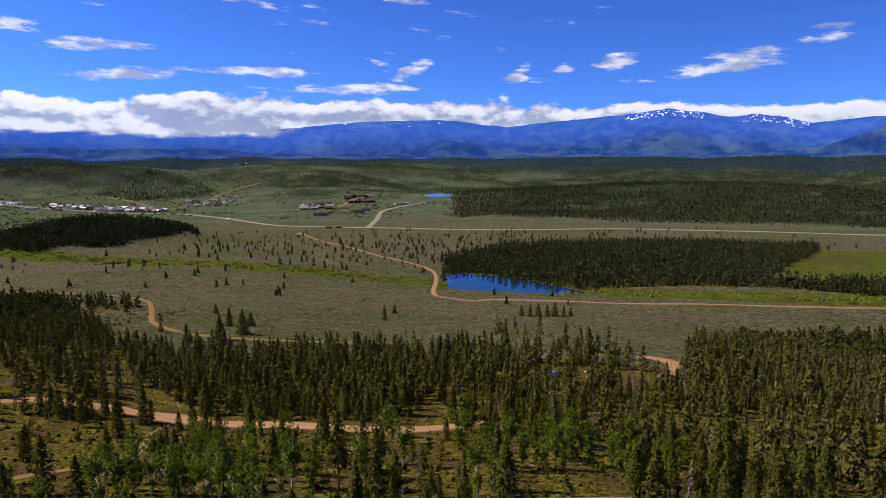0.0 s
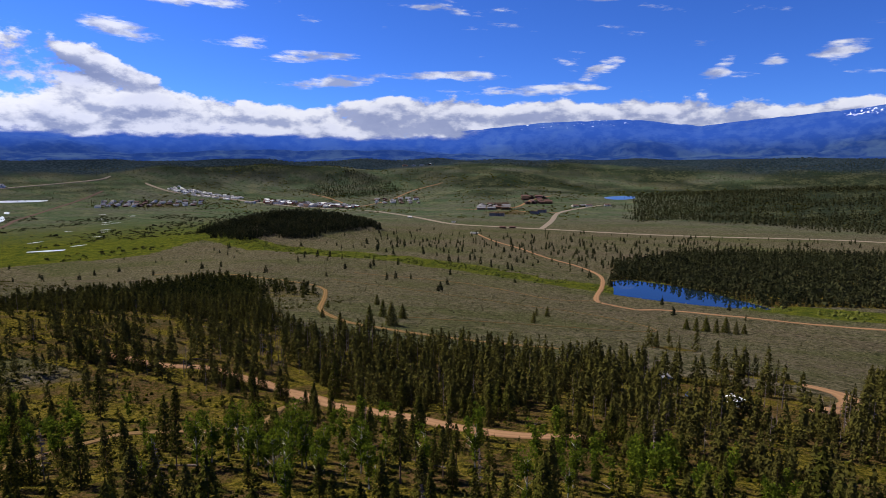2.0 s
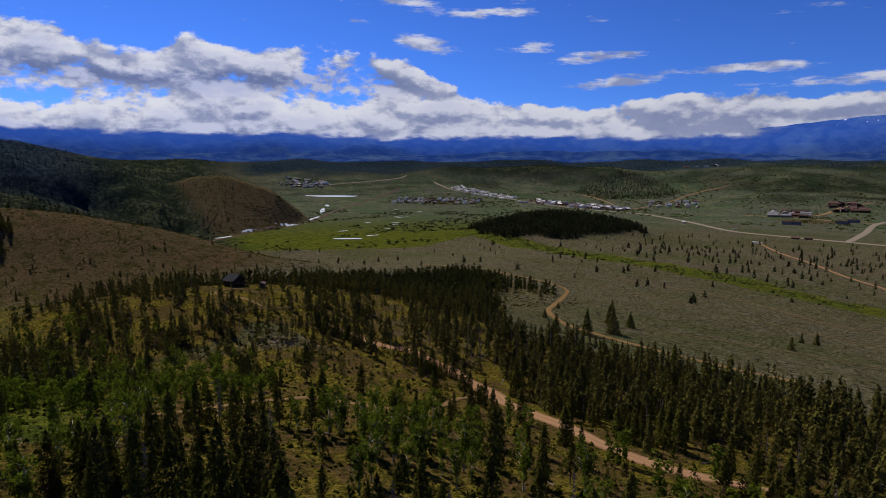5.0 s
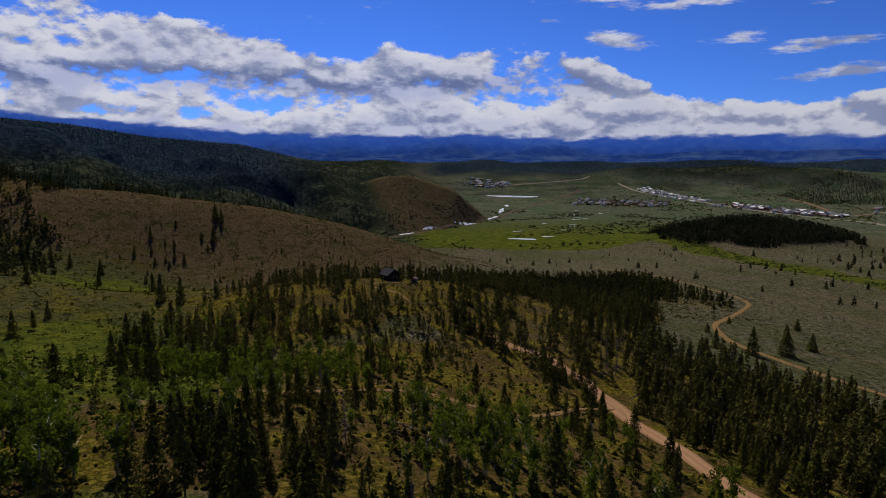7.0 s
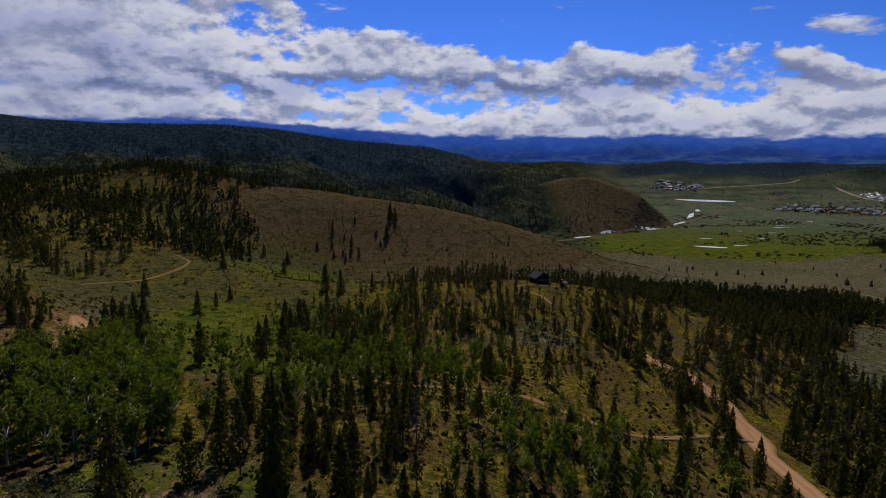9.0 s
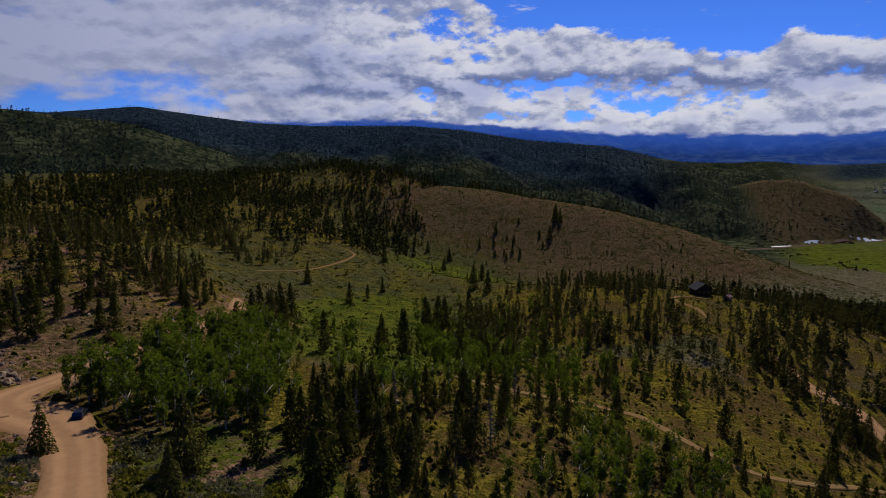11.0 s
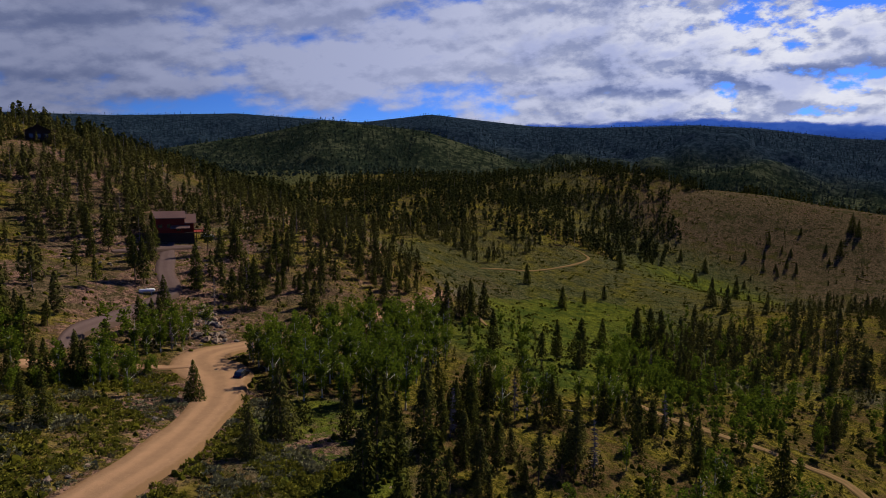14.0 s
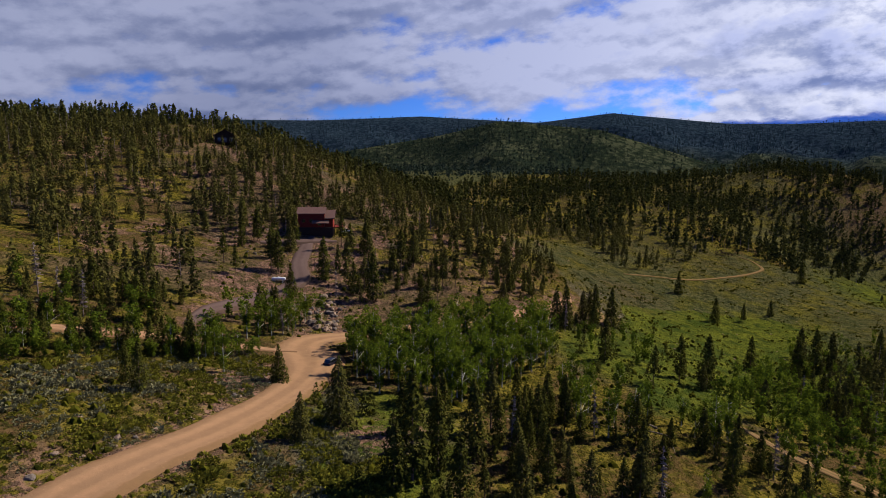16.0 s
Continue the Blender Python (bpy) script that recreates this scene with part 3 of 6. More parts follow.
def line_distance(line, x, y):
    x, y = np.asarray(x, float), np.asarray(y, float)
    best = np.full(x.shape, 1e9)
    for (x0, y0), (x1, y1) in zip(line[:-1], line[1:]):
        dx, dy = x1 - x0, y1 - y0
        t = np.clip(((x - x0) * dx + (y - y0) * dy) / (dx * dx + dy * dy + 1e-9), 0, 1)
        best = np.minimum(best, np.hypot(x - x0 - t * dx, y - y0 - t * dy))
    return best


# ---- roads and water on the plan ----
ROADS = {
    "gravel_road": ([(230, 20), (150, 42), (95, 54), (62, 53), (40, 46), (22, 38), (10, 34), (-3, 30), (-17, 23), (-31, 14), (-40, 4), (-44, -5), (-54, -10), (-80, -8), (-100, -2), (-124, 0), (-150, 1), (-172, -6)], 7.5, DIRT),
    "side_road": ([(-41, -3), (-33, -8), (-24, -12.5), (-10, -17), (14, -22), (60, -32)], 4.2, DIRT),
    "garage_yard": ([(-82, -85), (-92, -80), (-101, -76), (-107, -71)], 7.0, GRAVEL),
    "driveway": ([(-103, -81), (-97, -76), (-89, -68), (-81, -59), (-76, -51), (-69, -47), (-61, -44), (-51, -41), (-34, -33), (-24, -24)], 5.4, GRAVEL),
    "meadow_track": ([(-262, -26), (-287, -18), (-312, -6), (-347, 4), (-385, 9), (-398, 0), (-396, -10)], 2.0, TRACK),
    "cut_track": ([(-150, 24), (-160, 16), (-172, 8), (-182, -2)], 2.4, TRACK),
    "forest_track": ([(-108, 76), (-102, 90), (-101, 105), (-101, 114), (-99, 123), (-97, 129), (-86, 136), (-79, 141), (-74, 148), (-77, 164), (-83, 182), (-80, 196)], 2.8, TRACK),
    "road_junction": ([(-98, 207), (-88, 203), (-78, 197), (-68, 190), (-60, 187)], 9.5, DIRT),
    "forest_road": ([(-190, 214), (-153, 211), (-138, 216), (-124, 214), (-107, 211), (-82, 198), (-65, 189), (-42, 178), (-20, 163), (0, 158), (17, 164)], 5.5, DIRT),
    "bend_road": ([(-600, 740), (-460, 700), (-380, 670), (-310, 640), (-268, 600), (-228, 520), (-182, 415), (-152, 370), (-119, 345), (-60, 330), (0, 326)], 4.5, TRACK),
    "valley_road": ([(-300, 1560), (-269, 1483), (-209, 1341), (-143, 1216), (-76, 1083), (-26, 1021), (9, 957), (20, 870), (14, 690), (48, 640), (78, 655), (150, 640), (300, 606), (450, 580), (700, 560)], 6.0, DIRT),
    "cabin_track": ([(-232, 205), (-250, 206), (-268, 200), (-276, 210), (-270, 222)], 3.0, TRACK),
    "old_track": ([(-119, 400), (-60, 420), (20, 450), (60, 500), (10, 560), (-120, 610), (-300, 690)], 1.2, TRACK),
    "far_road": ([(-2590, 2120), (-2540, 2263), (-2444, 2473), (-2396, 2565), (-2387, 2622)], 13.0, ASPHALT),
    "town_road": ([(-2203, 2641), (-1990, 2575), (-1812, 2590), (-1565, 2527), (-1316, 2418), (-1140, 2345), (-974, 2300), (-844, 2260)], 13.0, ASPHALT),
    "hill_road": ([(-1408, 2843), (-1296, 2782), (-1179, 2668), (-1040, 2480)], 8.0, DIRT),
    "hill_road_east": ([(-980, 2450), (-960, 2641), (-927, 2985), (-800, 3145)], 8.0, DIRT),
    "railway": ([(-1330, 740), (-1361, 831), (-1441, 1020), (-1500, 1180), (-1680, 1430), (-1856, 1640), (-2115, 2059), (-2250, 2420)], 12.0, GRAVEL),
    "valley_track": ([(14, 690), (-29, 664), (-68, 690), (-125, 725), (-181, 739), (-300, 760)], 2.2, TRACK),
    "highway": ([(-844, 2260), (-626, 2057), (-432, 1835), (-291, 1775), (-152, 1733), (-71, 1711), (31, 1675), (151, 1648), (279, 1640), (522, 1650), (683, 1612), (940, 1535), (1124, 1470), (1500, 1440)], 17.0, ASPHALT),
    "side_street": ([(-150, 1735), (-146, 1850), (-143, 2032), (-141, 2330), (-64, 2536), (32, 2658)], 15.0, ASPHALT),
    "condo_lane": ([(-560, 2420), (-400, 2440), (-330, 2560), (-300, 2800), (-220, 2960)], 12.0, DIRT),
    "condo_drive": ([(-141, 2330), (-240, 2340), (-330, 2400)], 12.0, DIRT),
}
ASPEN_GROVE = [(-47, 9), (-41, 20), (-38, 34), (-50, 46), (-67, 40), (-100, 34), (-118, 16), (-100, 4), (-62, -3)]
SAND_LOT = [(100, 282), (110, 272), (109, 254), (96, 236), (87, 232)]
POND = [(30, 868), (32, 800), (36, 752), (77, 735), (117, 731), (201, 735), (160, 805), (120, 845), (90, 868), (55, 885)]
LINES = {name: spline(points, 6.0) for name, (points, width, mat) in ROADS.items()}


def off_road(x, y):
    """Metres to the nearest road's edge."""
    best = np.full(np.shape(x), 1e9)
    for name, (points, width, mat) in ROADS.items():
        best = np.minimum(best, line_distance(points, x, y) - width / 2)
    best = np.minimum(best, np.hypot(np.asarray(x) + 42, np.asarray(y) - 1) - 8)
    return np.minimum(best, line_distance(SAND_LOT, x, y) - 5)


# ---- what grows where ----
CREEK = [(-900, 1230), (-583, 1090), (-467, 1007), (-383, 967), (-289, 929), (-222, 912), (-150, 885), (-60, 840), (20, 805)]
CREEK_EAST = [(190, 720), (260, 690), (340, 660), (420, 630), (560, 610)]
GREEN_FLAT = [(-1150, 720), (-1000, 900), (-850, 1150), (-1000, 1450), (-1050, 1900), (-1250, 2350), (-1500, 2350), (-1700, 1700), (-1500, 1100), (-1350, 850)]
BELT = [(-60, 190), (-20, 170), (60, 185), (150, 190), (330, 200), (480, 250), (450, 470), (330, 455), (218, 405), (160, 352), (128, 292), (122, 268), (112, 240), (70, 262), (44, 262), (30, 278), (0, 284), (-60, 292), (-110, 290), (-150, 290), (-90, 222)]
CREST = [(-250, 300), (-154, 308), (-180, 342), (-235, 410), (-290, 490), (-340, 590), (-420, 640), (-440, 520), (-420, 380), (-340, 290)]
WOODS = (
    # outline, and the share of spots there that bear a tree
    ([(30, 80), (60, 62), (150, 66), (160, 112), (60, 126)], 0.75),
    ([(22, 886), (58, 895), (90, 878), (112, 882), (40, 930)], 0.95),
    ([(-60, 190), (-20, 170), (60, 120), (150, 100), (330, 120), (480, 250), (450, 470), (330, 455), (218, 405), (160, 352), (128, 292), (122, 268), (112, 240), (70, 262), (44, 262), (30, 278), (0, 284), (-60, 292), (-110, 290), (-150, 290), (-90, 218)], 0.88),
    ([(66, 286), (92, 284), (96, 300), (70, 304)], 0.95),
    ([(40, 372), (62, 362), (78, 376), (60, 390)], 0.9),
    ([(-140, 60), (-40, 60), (60, 60), (60, 120), (-20, 160), (-60, 180), (-70, 200), (-120, 205), (-210, 190), (-200, 100)], 0.22),
    ([(-210, 190), (-150, 215), (-90, 218), (-122, 285), (-154, 312), (-180, 342), (-330, 330), (-400, 280), (-330, 200)], 0.55),
    ([(-250, 300), (-154, 308), (-180, 342), (-235, 410), (-290, 490), (-340, 590), (-420, 640), (-440, 520), (-420, 380), (-340, 290)], 0.92),
    ([(-290, 490), (-245, 500), (-232, 520), (-300, 590), (-400, 640), (-340, 590)], 0.4),
    ([(-330, 200), (-210, 190), (-200, 100), (-215, 60), (-260, 90), (-340, 150), (-380, 190)], 0.62),
    ([(-110, 75), (-215, 78), (-245, 92), (-200, 120), (-120, 100)], 0.62),
    ([(40, 925), (110, 880), (180, 800), (309, 745), (417, 705), (480, 640), (620, 640), (600, 720), (440, 745), (460, 800), (640, 1000), (790, 1190), (552, 1306), (177, 1245), (32, 1044)], 0.95),
    ([(-30, -40), (-60, -100), (-120, -90), (-200, -60), (-300, -90), (-360, -150), (-420, -320), (-300, -420), (-100, -480), (140, -420), (160, -100), (60, -50)], 0.66),
    ([(-75, -35), (-95, -60), (-125, -75), (-200, -60), (-190, -15), (-110, -12), (-80, -15)], 0.42),
    ([(-110, -10), (-180, -5), (-215, -32), (-190, -48), (-320, -165), (-380, -220), (-300, -140), (-200, -90), (-125, -70)], 0.9),
    ([(-270, -35), (-300, -200), (-500, -340), (-860, -300), (-860, -60), (-740, 0), (-640, 40), (-560, 60), (-480, 40), (-420, 0), (-400, -25), (-330, -22)], 0.52),
    ([(-395, -60), (-420, -75), (-450, -40), (-470, 15), (-430, 25), (-400, -10)], 0.85),
    ([(-600, -20), (-660, 20), (-720, 75), (-760, 60), (-760, 0), (-680, -60)], 0.7),
    ([(-775, 105), (-790, 200), (-770, 260), (-735, 330), (-800, 340), (-850, 250), (-840, 100)], 0.75),
    ([(-410, 20), (-470, 30), (-560, -20), (-600, -60), (-540, -90), (-440, -50)], 0.45),
    ([(-40, 50), (-70, 42), (-125, 60), (-190, 95), (-130, 100), (-80, 112), (-20, 120), (30, 70)], 0.3),
    ([(-36, 47), (-55, 48), (-78, 45), (-62, 72), (-30, 78), (-22, 60)], 0.9),
    ([(-100, 6), (-118, 18), (-125, 34), (-150, 24), (-175, 12), (-150, 6)], 0.8),
    ([(-38, -7), (-20, -13), (10, -11), (60, -10), (70, -40), (60, -60), (-30, -50), (-52, -28)], 0.8),
    ([(-190, 196), (-110, 188), (-90, 200), (-112, 222), (-190, 226)], 0.95),
    ([(90, 874), (124, 852), (165, 812), (206, 742), (300, 745), (220, 900), (100, 915)], 0.95),
    ([(-60, -120), (0, -140), (110, -140), (160, -420), (-100, -480), (-130, -270)], 0.9),
)


OPEN_GROUND = [(-140, 190), (-118, 205), (-95, 200), (-80, 188), (-72, 165), (-62, 148), (-60, 122), (-80, 118), (-95, 122), (-115, 145)]

GREEN_OPENING = [(-205, 0), (-250, 14), (-285, 45), (-276, 60), (-216, 60), (-150, 66), (-93, 74), (-85, 62), (-135, 44), (-165, 24)]


def wood_share(x, y):
    best = np.zeros(np.shape(x))
    x, y = x + 14 * fractal(x, y, 40, 2), y + 14 * fractal(x + 500, y, 40, 2)
    for outline, share in WOODS:
        best = np.maximum(best, np.where(inside(outline, x, y), share, 0))
    best = np.where(inside(GREEN_OPENING, x, y), best * 0.1, best)
    return np.where(inside(OPEN_GROUND, x, y), best * 0.22, best)


def meadow_share(x, y):
    m = np.maximum(step(52, 14, line_distance(CREEK, x, y) + 22 * fractal(x, y, 60, 2)), step(50, 20, line_distance(CREEK_EAST, x, y)))
    m = np.maximum(m, inside(GREEN_FLAT, x + 120 * fractal(x, y, 150, 3), y + 120 * fractal(x + 900, y, 150, 3)) * 1.0)
    m = np.maximum(m, inside(((440, 735), (600, 725), (900, 1120), (690, 1140)), x, y) * 0.6)
    m = np.maximum(m, hill(x, y, -190, 70, 0.7, 30) + hill(x, y, -480, 90, 0.5, 60) + hill(x, y, -145, 55, 0.8, 30) + hill(x, y, -28, 42, 1.0, 11) + hill(x, y, -130, 45, 0.7, 20) + hill(x, y, -250, 60, 0.38, 40) + hill(x, y, -320, 20, 0.20, 60) + hill(x, y, -420, 70, 0.22, 80) + hill(x, y, -260, -60, 0.20, 50) + inside(GREEN_OPENING, x, y) * 0.42 + hill(x, y, -34, 36, 1.0, 8) + hill(x, y, -22, 46, 0.9, 7) + hill(x, y, -14, 56, 0.8, 7))
    r, az = polar(x, y)
    return np.maximum(m, step(1700, 2300, r) * (0.30 + 0.45 * value_noise(x / 260, y / 120)) * step(62, 50, az))


# ---- ground: one sheet, finer where the camera passes nearest ----
def make_ground():
    rings = [0.1]
    while rings[-1] < 3880:
        rings.append(rings[-1] + max(2.2, rings[-1] * 0.0138))
    rings = np.array(rings)
    az = np.concatenate([np.arange(-52, 176, 0.46), np.arange(176, 308, 4.0)])
    R, A = np.meshgrid(rings, np.radians(az), indexing="ij")
    X, Y = CX - R * np.sin(A), CY + R * np.cos(A)
    Z = land(X, Y)
    n, m = R.shape
    verts = np.stack([X, Y, Z], -1).reshape(-1, 3)
    verts = np.vstack([verts, [[CX, CY, float(land(CX, CY))]]])
    i, j = np.meshgrid(np.arange(n - 1), np.arange(m), indexing="ij")
    k = (j + 1) % m
    faces = np.stack([i * m + j, i * m + k, (i + 1) * m + k, (i + 1) * m + j], -1).reshape(-1, 4)
    me = raw_mesh("ground", verts, faces, GROUND, True)
    x, y, z = verts.T.astype(float)
    r, a = polar(x, y)
    wood = wood_share(x, y)
    dry = hill(x, y, -700, 60, 0.75, 130) * step(0, 40, z) + hill(x, y, -560, 200, 0.5, 90) + hill(x, y, -90, -50, 0.6, 40) + hill(x, y, -18, 12, 0.8, 8) + hill(x, y, -2, 22, 0.7, 8) + hill(x, y, -60, -30, 0.6, 14) + hill(x, y, -110, -20, 0.5, 25) + hill(x, y, -230, -10, 0.5, 30)
    dry = dry + 0.75 * inside(((-30, -45), (-320, -90), (-420, -320), (0, -400), (60, -60)), x, y) * step(0.4, 0.6, value_noise(x / 25, y / 25))
    on_butte = step(14, 4, z - butte_ridge(a, r)) * step(48, 51, a) * (r > 1600) * (r < 2250)
    dry = np.maximum(dry, on_butte * step(65, 61, a + 4 * fractal(x, y, 120, 2)) * 0.62)
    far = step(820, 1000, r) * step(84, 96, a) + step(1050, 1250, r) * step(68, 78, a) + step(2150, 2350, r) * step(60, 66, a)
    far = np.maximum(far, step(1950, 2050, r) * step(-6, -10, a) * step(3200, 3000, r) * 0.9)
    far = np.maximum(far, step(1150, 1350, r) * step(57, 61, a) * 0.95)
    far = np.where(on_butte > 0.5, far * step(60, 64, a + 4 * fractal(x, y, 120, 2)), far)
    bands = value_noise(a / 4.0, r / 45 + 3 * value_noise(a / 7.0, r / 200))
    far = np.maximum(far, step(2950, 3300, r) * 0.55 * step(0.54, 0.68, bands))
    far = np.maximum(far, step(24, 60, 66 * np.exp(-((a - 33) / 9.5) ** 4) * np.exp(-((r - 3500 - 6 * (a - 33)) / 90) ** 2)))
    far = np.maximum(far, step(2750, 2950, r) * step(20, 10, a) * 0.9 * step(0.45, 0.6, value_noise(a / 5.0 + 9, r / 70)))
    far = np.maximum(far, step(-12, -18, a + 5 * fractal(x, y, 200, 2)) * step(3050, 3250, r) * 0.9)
    # foothill strip: forest cover, also masks the painted haze tint
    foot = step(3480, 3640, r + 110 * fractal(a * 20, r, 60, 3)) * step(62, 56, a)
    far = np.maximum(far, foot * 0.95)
    dry = dry + hill(x, y, 660, 980, 0.5, 110) + hill(x, y, -640, 320, 0.85, 120) + hill(x, y, -700, 470, 0.6, 90) + 0.45 * step(2600, 2900, r) * step(0.6, 0.7, value_noise(a / 3.0 + 40, r / 50)) * step(30, 20, a)
    dry = dry + 0.7 * np.exp(-((x + 1180) / 260) ** 2 - ((y - 2430) / 90) ** 2) + 0.7 * hill(x, y, -330, 2300, 1, 90) + 0.6 * hill(x, y, -1800, 2250, 1, 150) + 0.5 * hill(x, y, 40, 1000, 1, 40)
    red = hill(x, y, -84, -46, 0.8, 16) + hill(x, y, -100, -66, 0.9, 10) + hill(x, y, -72, -52, 0.9, 7) + hill(x, y, -88, -84, 0.9, 9) + hill(x, y, -95, 8, 0.8, 10) + hill(x, y, -85, -100, 0.7, 10) + hill(x, y, -35, 44, 0.7, 5) + hill(x, y, -60, -30, 1.0, 15) + hill(x, y, -18, 12, 0.8, 8) + hill(x, y, -140, -22, 0.7, 20) + hill(x, y, -2, 24, 0.7, 7) + hill(x, y, -30, 20, 0.8, 5)
    red = red + 0.9 * inside(((-40, -45), (-130, -20), (-240, -60), (-300, -220), (-60, -260), (-20, -80)), x, y) * step(0.52, 0.66, value_noise(x / 11, y / 8))
    red = red + hill(x, y, -17, 13, 1.0, 4) + hill(x, y, -22, 9, 1.0, 4) + hill(x, y, -28, 4, 1.0, 4) + hill(x, y, 21, 31, 1.0, 5) + hill(x, y, -24, 40, 0.9, 4) + hill(x, y, -21, 47, 0.8, 4)
    red = red + 0.9 * step(7.5, 5.0, line_distance(ROADS["gravel_road"][0], x, y)) + 0.8 * step(6.5, 4.5, line_distance(ROADS["driveway"][0], x, y))
    wood = np.maximum(wood, 0.52 * inside(((-190, 60), (-300, 150), (-420, 260), (-700, 420), (-950, 200), (-950, -350), (-200, -350), (-150, -20)), x, y))
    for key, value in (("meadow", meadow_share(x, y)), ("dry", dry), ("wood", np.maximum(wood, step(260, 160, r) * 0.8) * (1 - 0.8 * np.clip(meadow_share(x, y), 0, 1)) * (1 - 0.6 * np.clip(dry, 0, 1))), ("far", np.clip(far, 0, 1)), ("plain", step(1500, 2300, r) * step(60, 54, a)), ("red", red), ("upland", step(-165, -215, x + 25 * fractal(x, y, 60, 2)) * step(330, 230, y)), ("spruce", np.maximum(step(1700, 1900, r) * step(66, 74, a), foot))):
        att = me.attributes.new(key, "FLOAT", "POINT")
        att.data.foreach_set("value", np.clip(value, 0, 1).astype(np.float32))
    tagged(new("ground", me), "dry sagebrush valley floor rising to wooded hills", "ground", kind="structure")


def make_mountains():
    radii = np.concatenate([np.linspace(3840, 4450, 56), np.linspace(4465, 4700, 8)])
    az = np.concatenate([np.arange(-52, 176, 0.4), np.arange(176, 308, 4.0)])
    R, A = np.meshgrid(radii, np.radians(az), indexing="ij")
    X, Y = CX - R * np.sin(A), CY + R * np.cos(A)
    Z = land(X, Y)
    Z[0] -= 60
    n, m = R.shape
    i, j = np.meshgrid(np.arange(n - 1), np.arange(m), indexing="ij")
    k = (j + 1) % m
    faces = np.stack([i * m + j, i * m + k, (i + 1) * m + k, (i + 1) * m + j], -1).reshape(-1, 4)
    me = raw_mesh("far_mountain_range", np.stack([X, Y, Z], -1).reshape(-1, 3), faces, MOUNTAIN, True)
    deg = np.degrees(A)
    crest = Z.max(0)[None, :]
    cloudy = step(6, 16, deg) * 0.95 + step(-4, -12, deg) * step(-17, -12, deg) * 0.4
    mist = step(crest - 130, crest + 5, Z) * step(4150, 4250, R) * cloudy
    snow = step(4190, 4260, R) * step(crest - 62, crest - 40, Z) * (step(-17, -19, deg) * step(-34, -32, deg) * step(1.0, 1.6, np.abs(deg + 26.2)) + 0.55 * step(9, 7, deg) * step(-4, -2, deg))
    low = step(190, 120, Z)
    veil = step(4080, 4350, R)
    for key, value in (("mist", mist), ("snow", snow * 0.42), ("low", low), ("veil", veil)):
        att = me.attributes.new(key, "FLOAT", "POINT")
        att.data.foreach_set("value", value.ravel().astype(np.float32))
    tagged(new("backdrop_mountains", me), "far mountain range in painted blue haze, with snow patches under cloud", "backdrop", kind="structure")


make_ground()
make_mountains()


def make_road(name, points, width, mat):
    line = spline(points, 2.5 if width < 8 else 6.0)
    way = np.gradient(line, axis=0)
    side = np.stack([-way[:, 1], way[:, 0]], -1) / (np.hypot(*way.T)[:, None] + 1e-9)
    n = len(line)
    wob = 1 + 0.25 * fractal(line[:, 0], line[:, 1], 9.0, 2)
    if width == 7.5:      # the turning place
        wob = wob + 0.95 * np.exp(-np.hypot(line[:, 0] + 42, line[:, 1] - 1) ** 2 / 130) - 0.2 * step(-60, -80, line[:, 0])
    mid = land(line[:, 0], line[:, 1])
    kernel = np.ones(5) / 5
    mid = np.convolve(np.pad(mid, 2, mode="edge"), kernel, "valid")
    wob = wob * (0.35 + 0.65 * np.minimum(1, np.minimum(np.arange(n), np.arange(n)[::-1]) / 6))
    rows = []
    for u, drop in ((-0.62, -0.6), (-0.5, 0.10), (-0.28, 0.24), (0, 0.30), (0.28, 0.24), (0.5, 0.10), (0.62, -0.6)):
        p = line + side * (u * width * wob)[:, None]
        z = np.maximum(land(p[:, 0], p[:, 1]) if abs(u) > 0.55 else np.maximum(mid, land(p[:, 0], p[:, 1])), -1e9) + drop
        rows.append(np.stack([p[:, 0], p[:, 1], z + np.maximum(np.hypot(p[:, 0], p[:, 1] - CY) - 700, 0) / 3600], -1))
    v = np.stack(rows, 1).reshape(-1, 3)
    k = len(rows)
    i, j = np.meshgrid(np.arange(n - 1), np.arange(k - 1), indexing="ij")
    faces = np.stack([i * k + j, (i + 1) * k + j, (i + 1) * k + j + 1, i * k + j + 1], -1).reshape(-1, 4)
    me = raw_mesh(name, v, faces[:, ::-1], mat, True)
    me.attributes.new("across", "FLOAT", "POINT").data.foreach_set("value", np.tile(np.array((-0.62, -0.5, -0.28, 0, 0.28, 0.5, 0.62), np.float32), n))
    return new(name, me)


for key, (points, width, mat) in ROADS.items():
    label = {"railway": "dark gravel railway bed along the river", "gravel_road": "wide tan gravel road curving round a bank", "driveway": "grey gravel driveway up to the red house", "garage_yard": "grey gravel yard before the garage of the red house", "highway": "pale paved highway across the valley",
             "side_street": "pale paved street into the town"}.get(key, "tan dirt track worn through grass and trees")
    tagged(make_road(key, points, width, mat), label, "road", kind="structure")
tagged(make_road("sand_lot", SAND_LOT, 11.0, DIRT), "bare sandy clearing among the trees", "clearing", kind="structure")


def make_pond(name, outline, z, label, mat=None):
    """A sheet of water: level, or lying on the nearly flat meadow where z is None."""
    line = spline([*outline, outline[0]], 8.0)[:-1]
    bm = bmesh.new()
    bm.faces.new([bm.verts.new((x + 2 * math.sin(0.3 * k), y + 2 * math.cos(0.37 * k), float(land(x, y)) + 0.35 if z is None else z)) for k, (x, y) in enumerate(line)])
    bmesh.ops.triangulate(bm, faces=bm.faces)
    for f in bm.faces:
        f.normal_update()
        if f.normal.z < 0:
            f.normal_flip()
    tagged(part(name, bm, mat or WATER, None), label, "water", kind="structure")


make_pond("pond", POND, POND_Z, "deep blue pond with grassy banks")


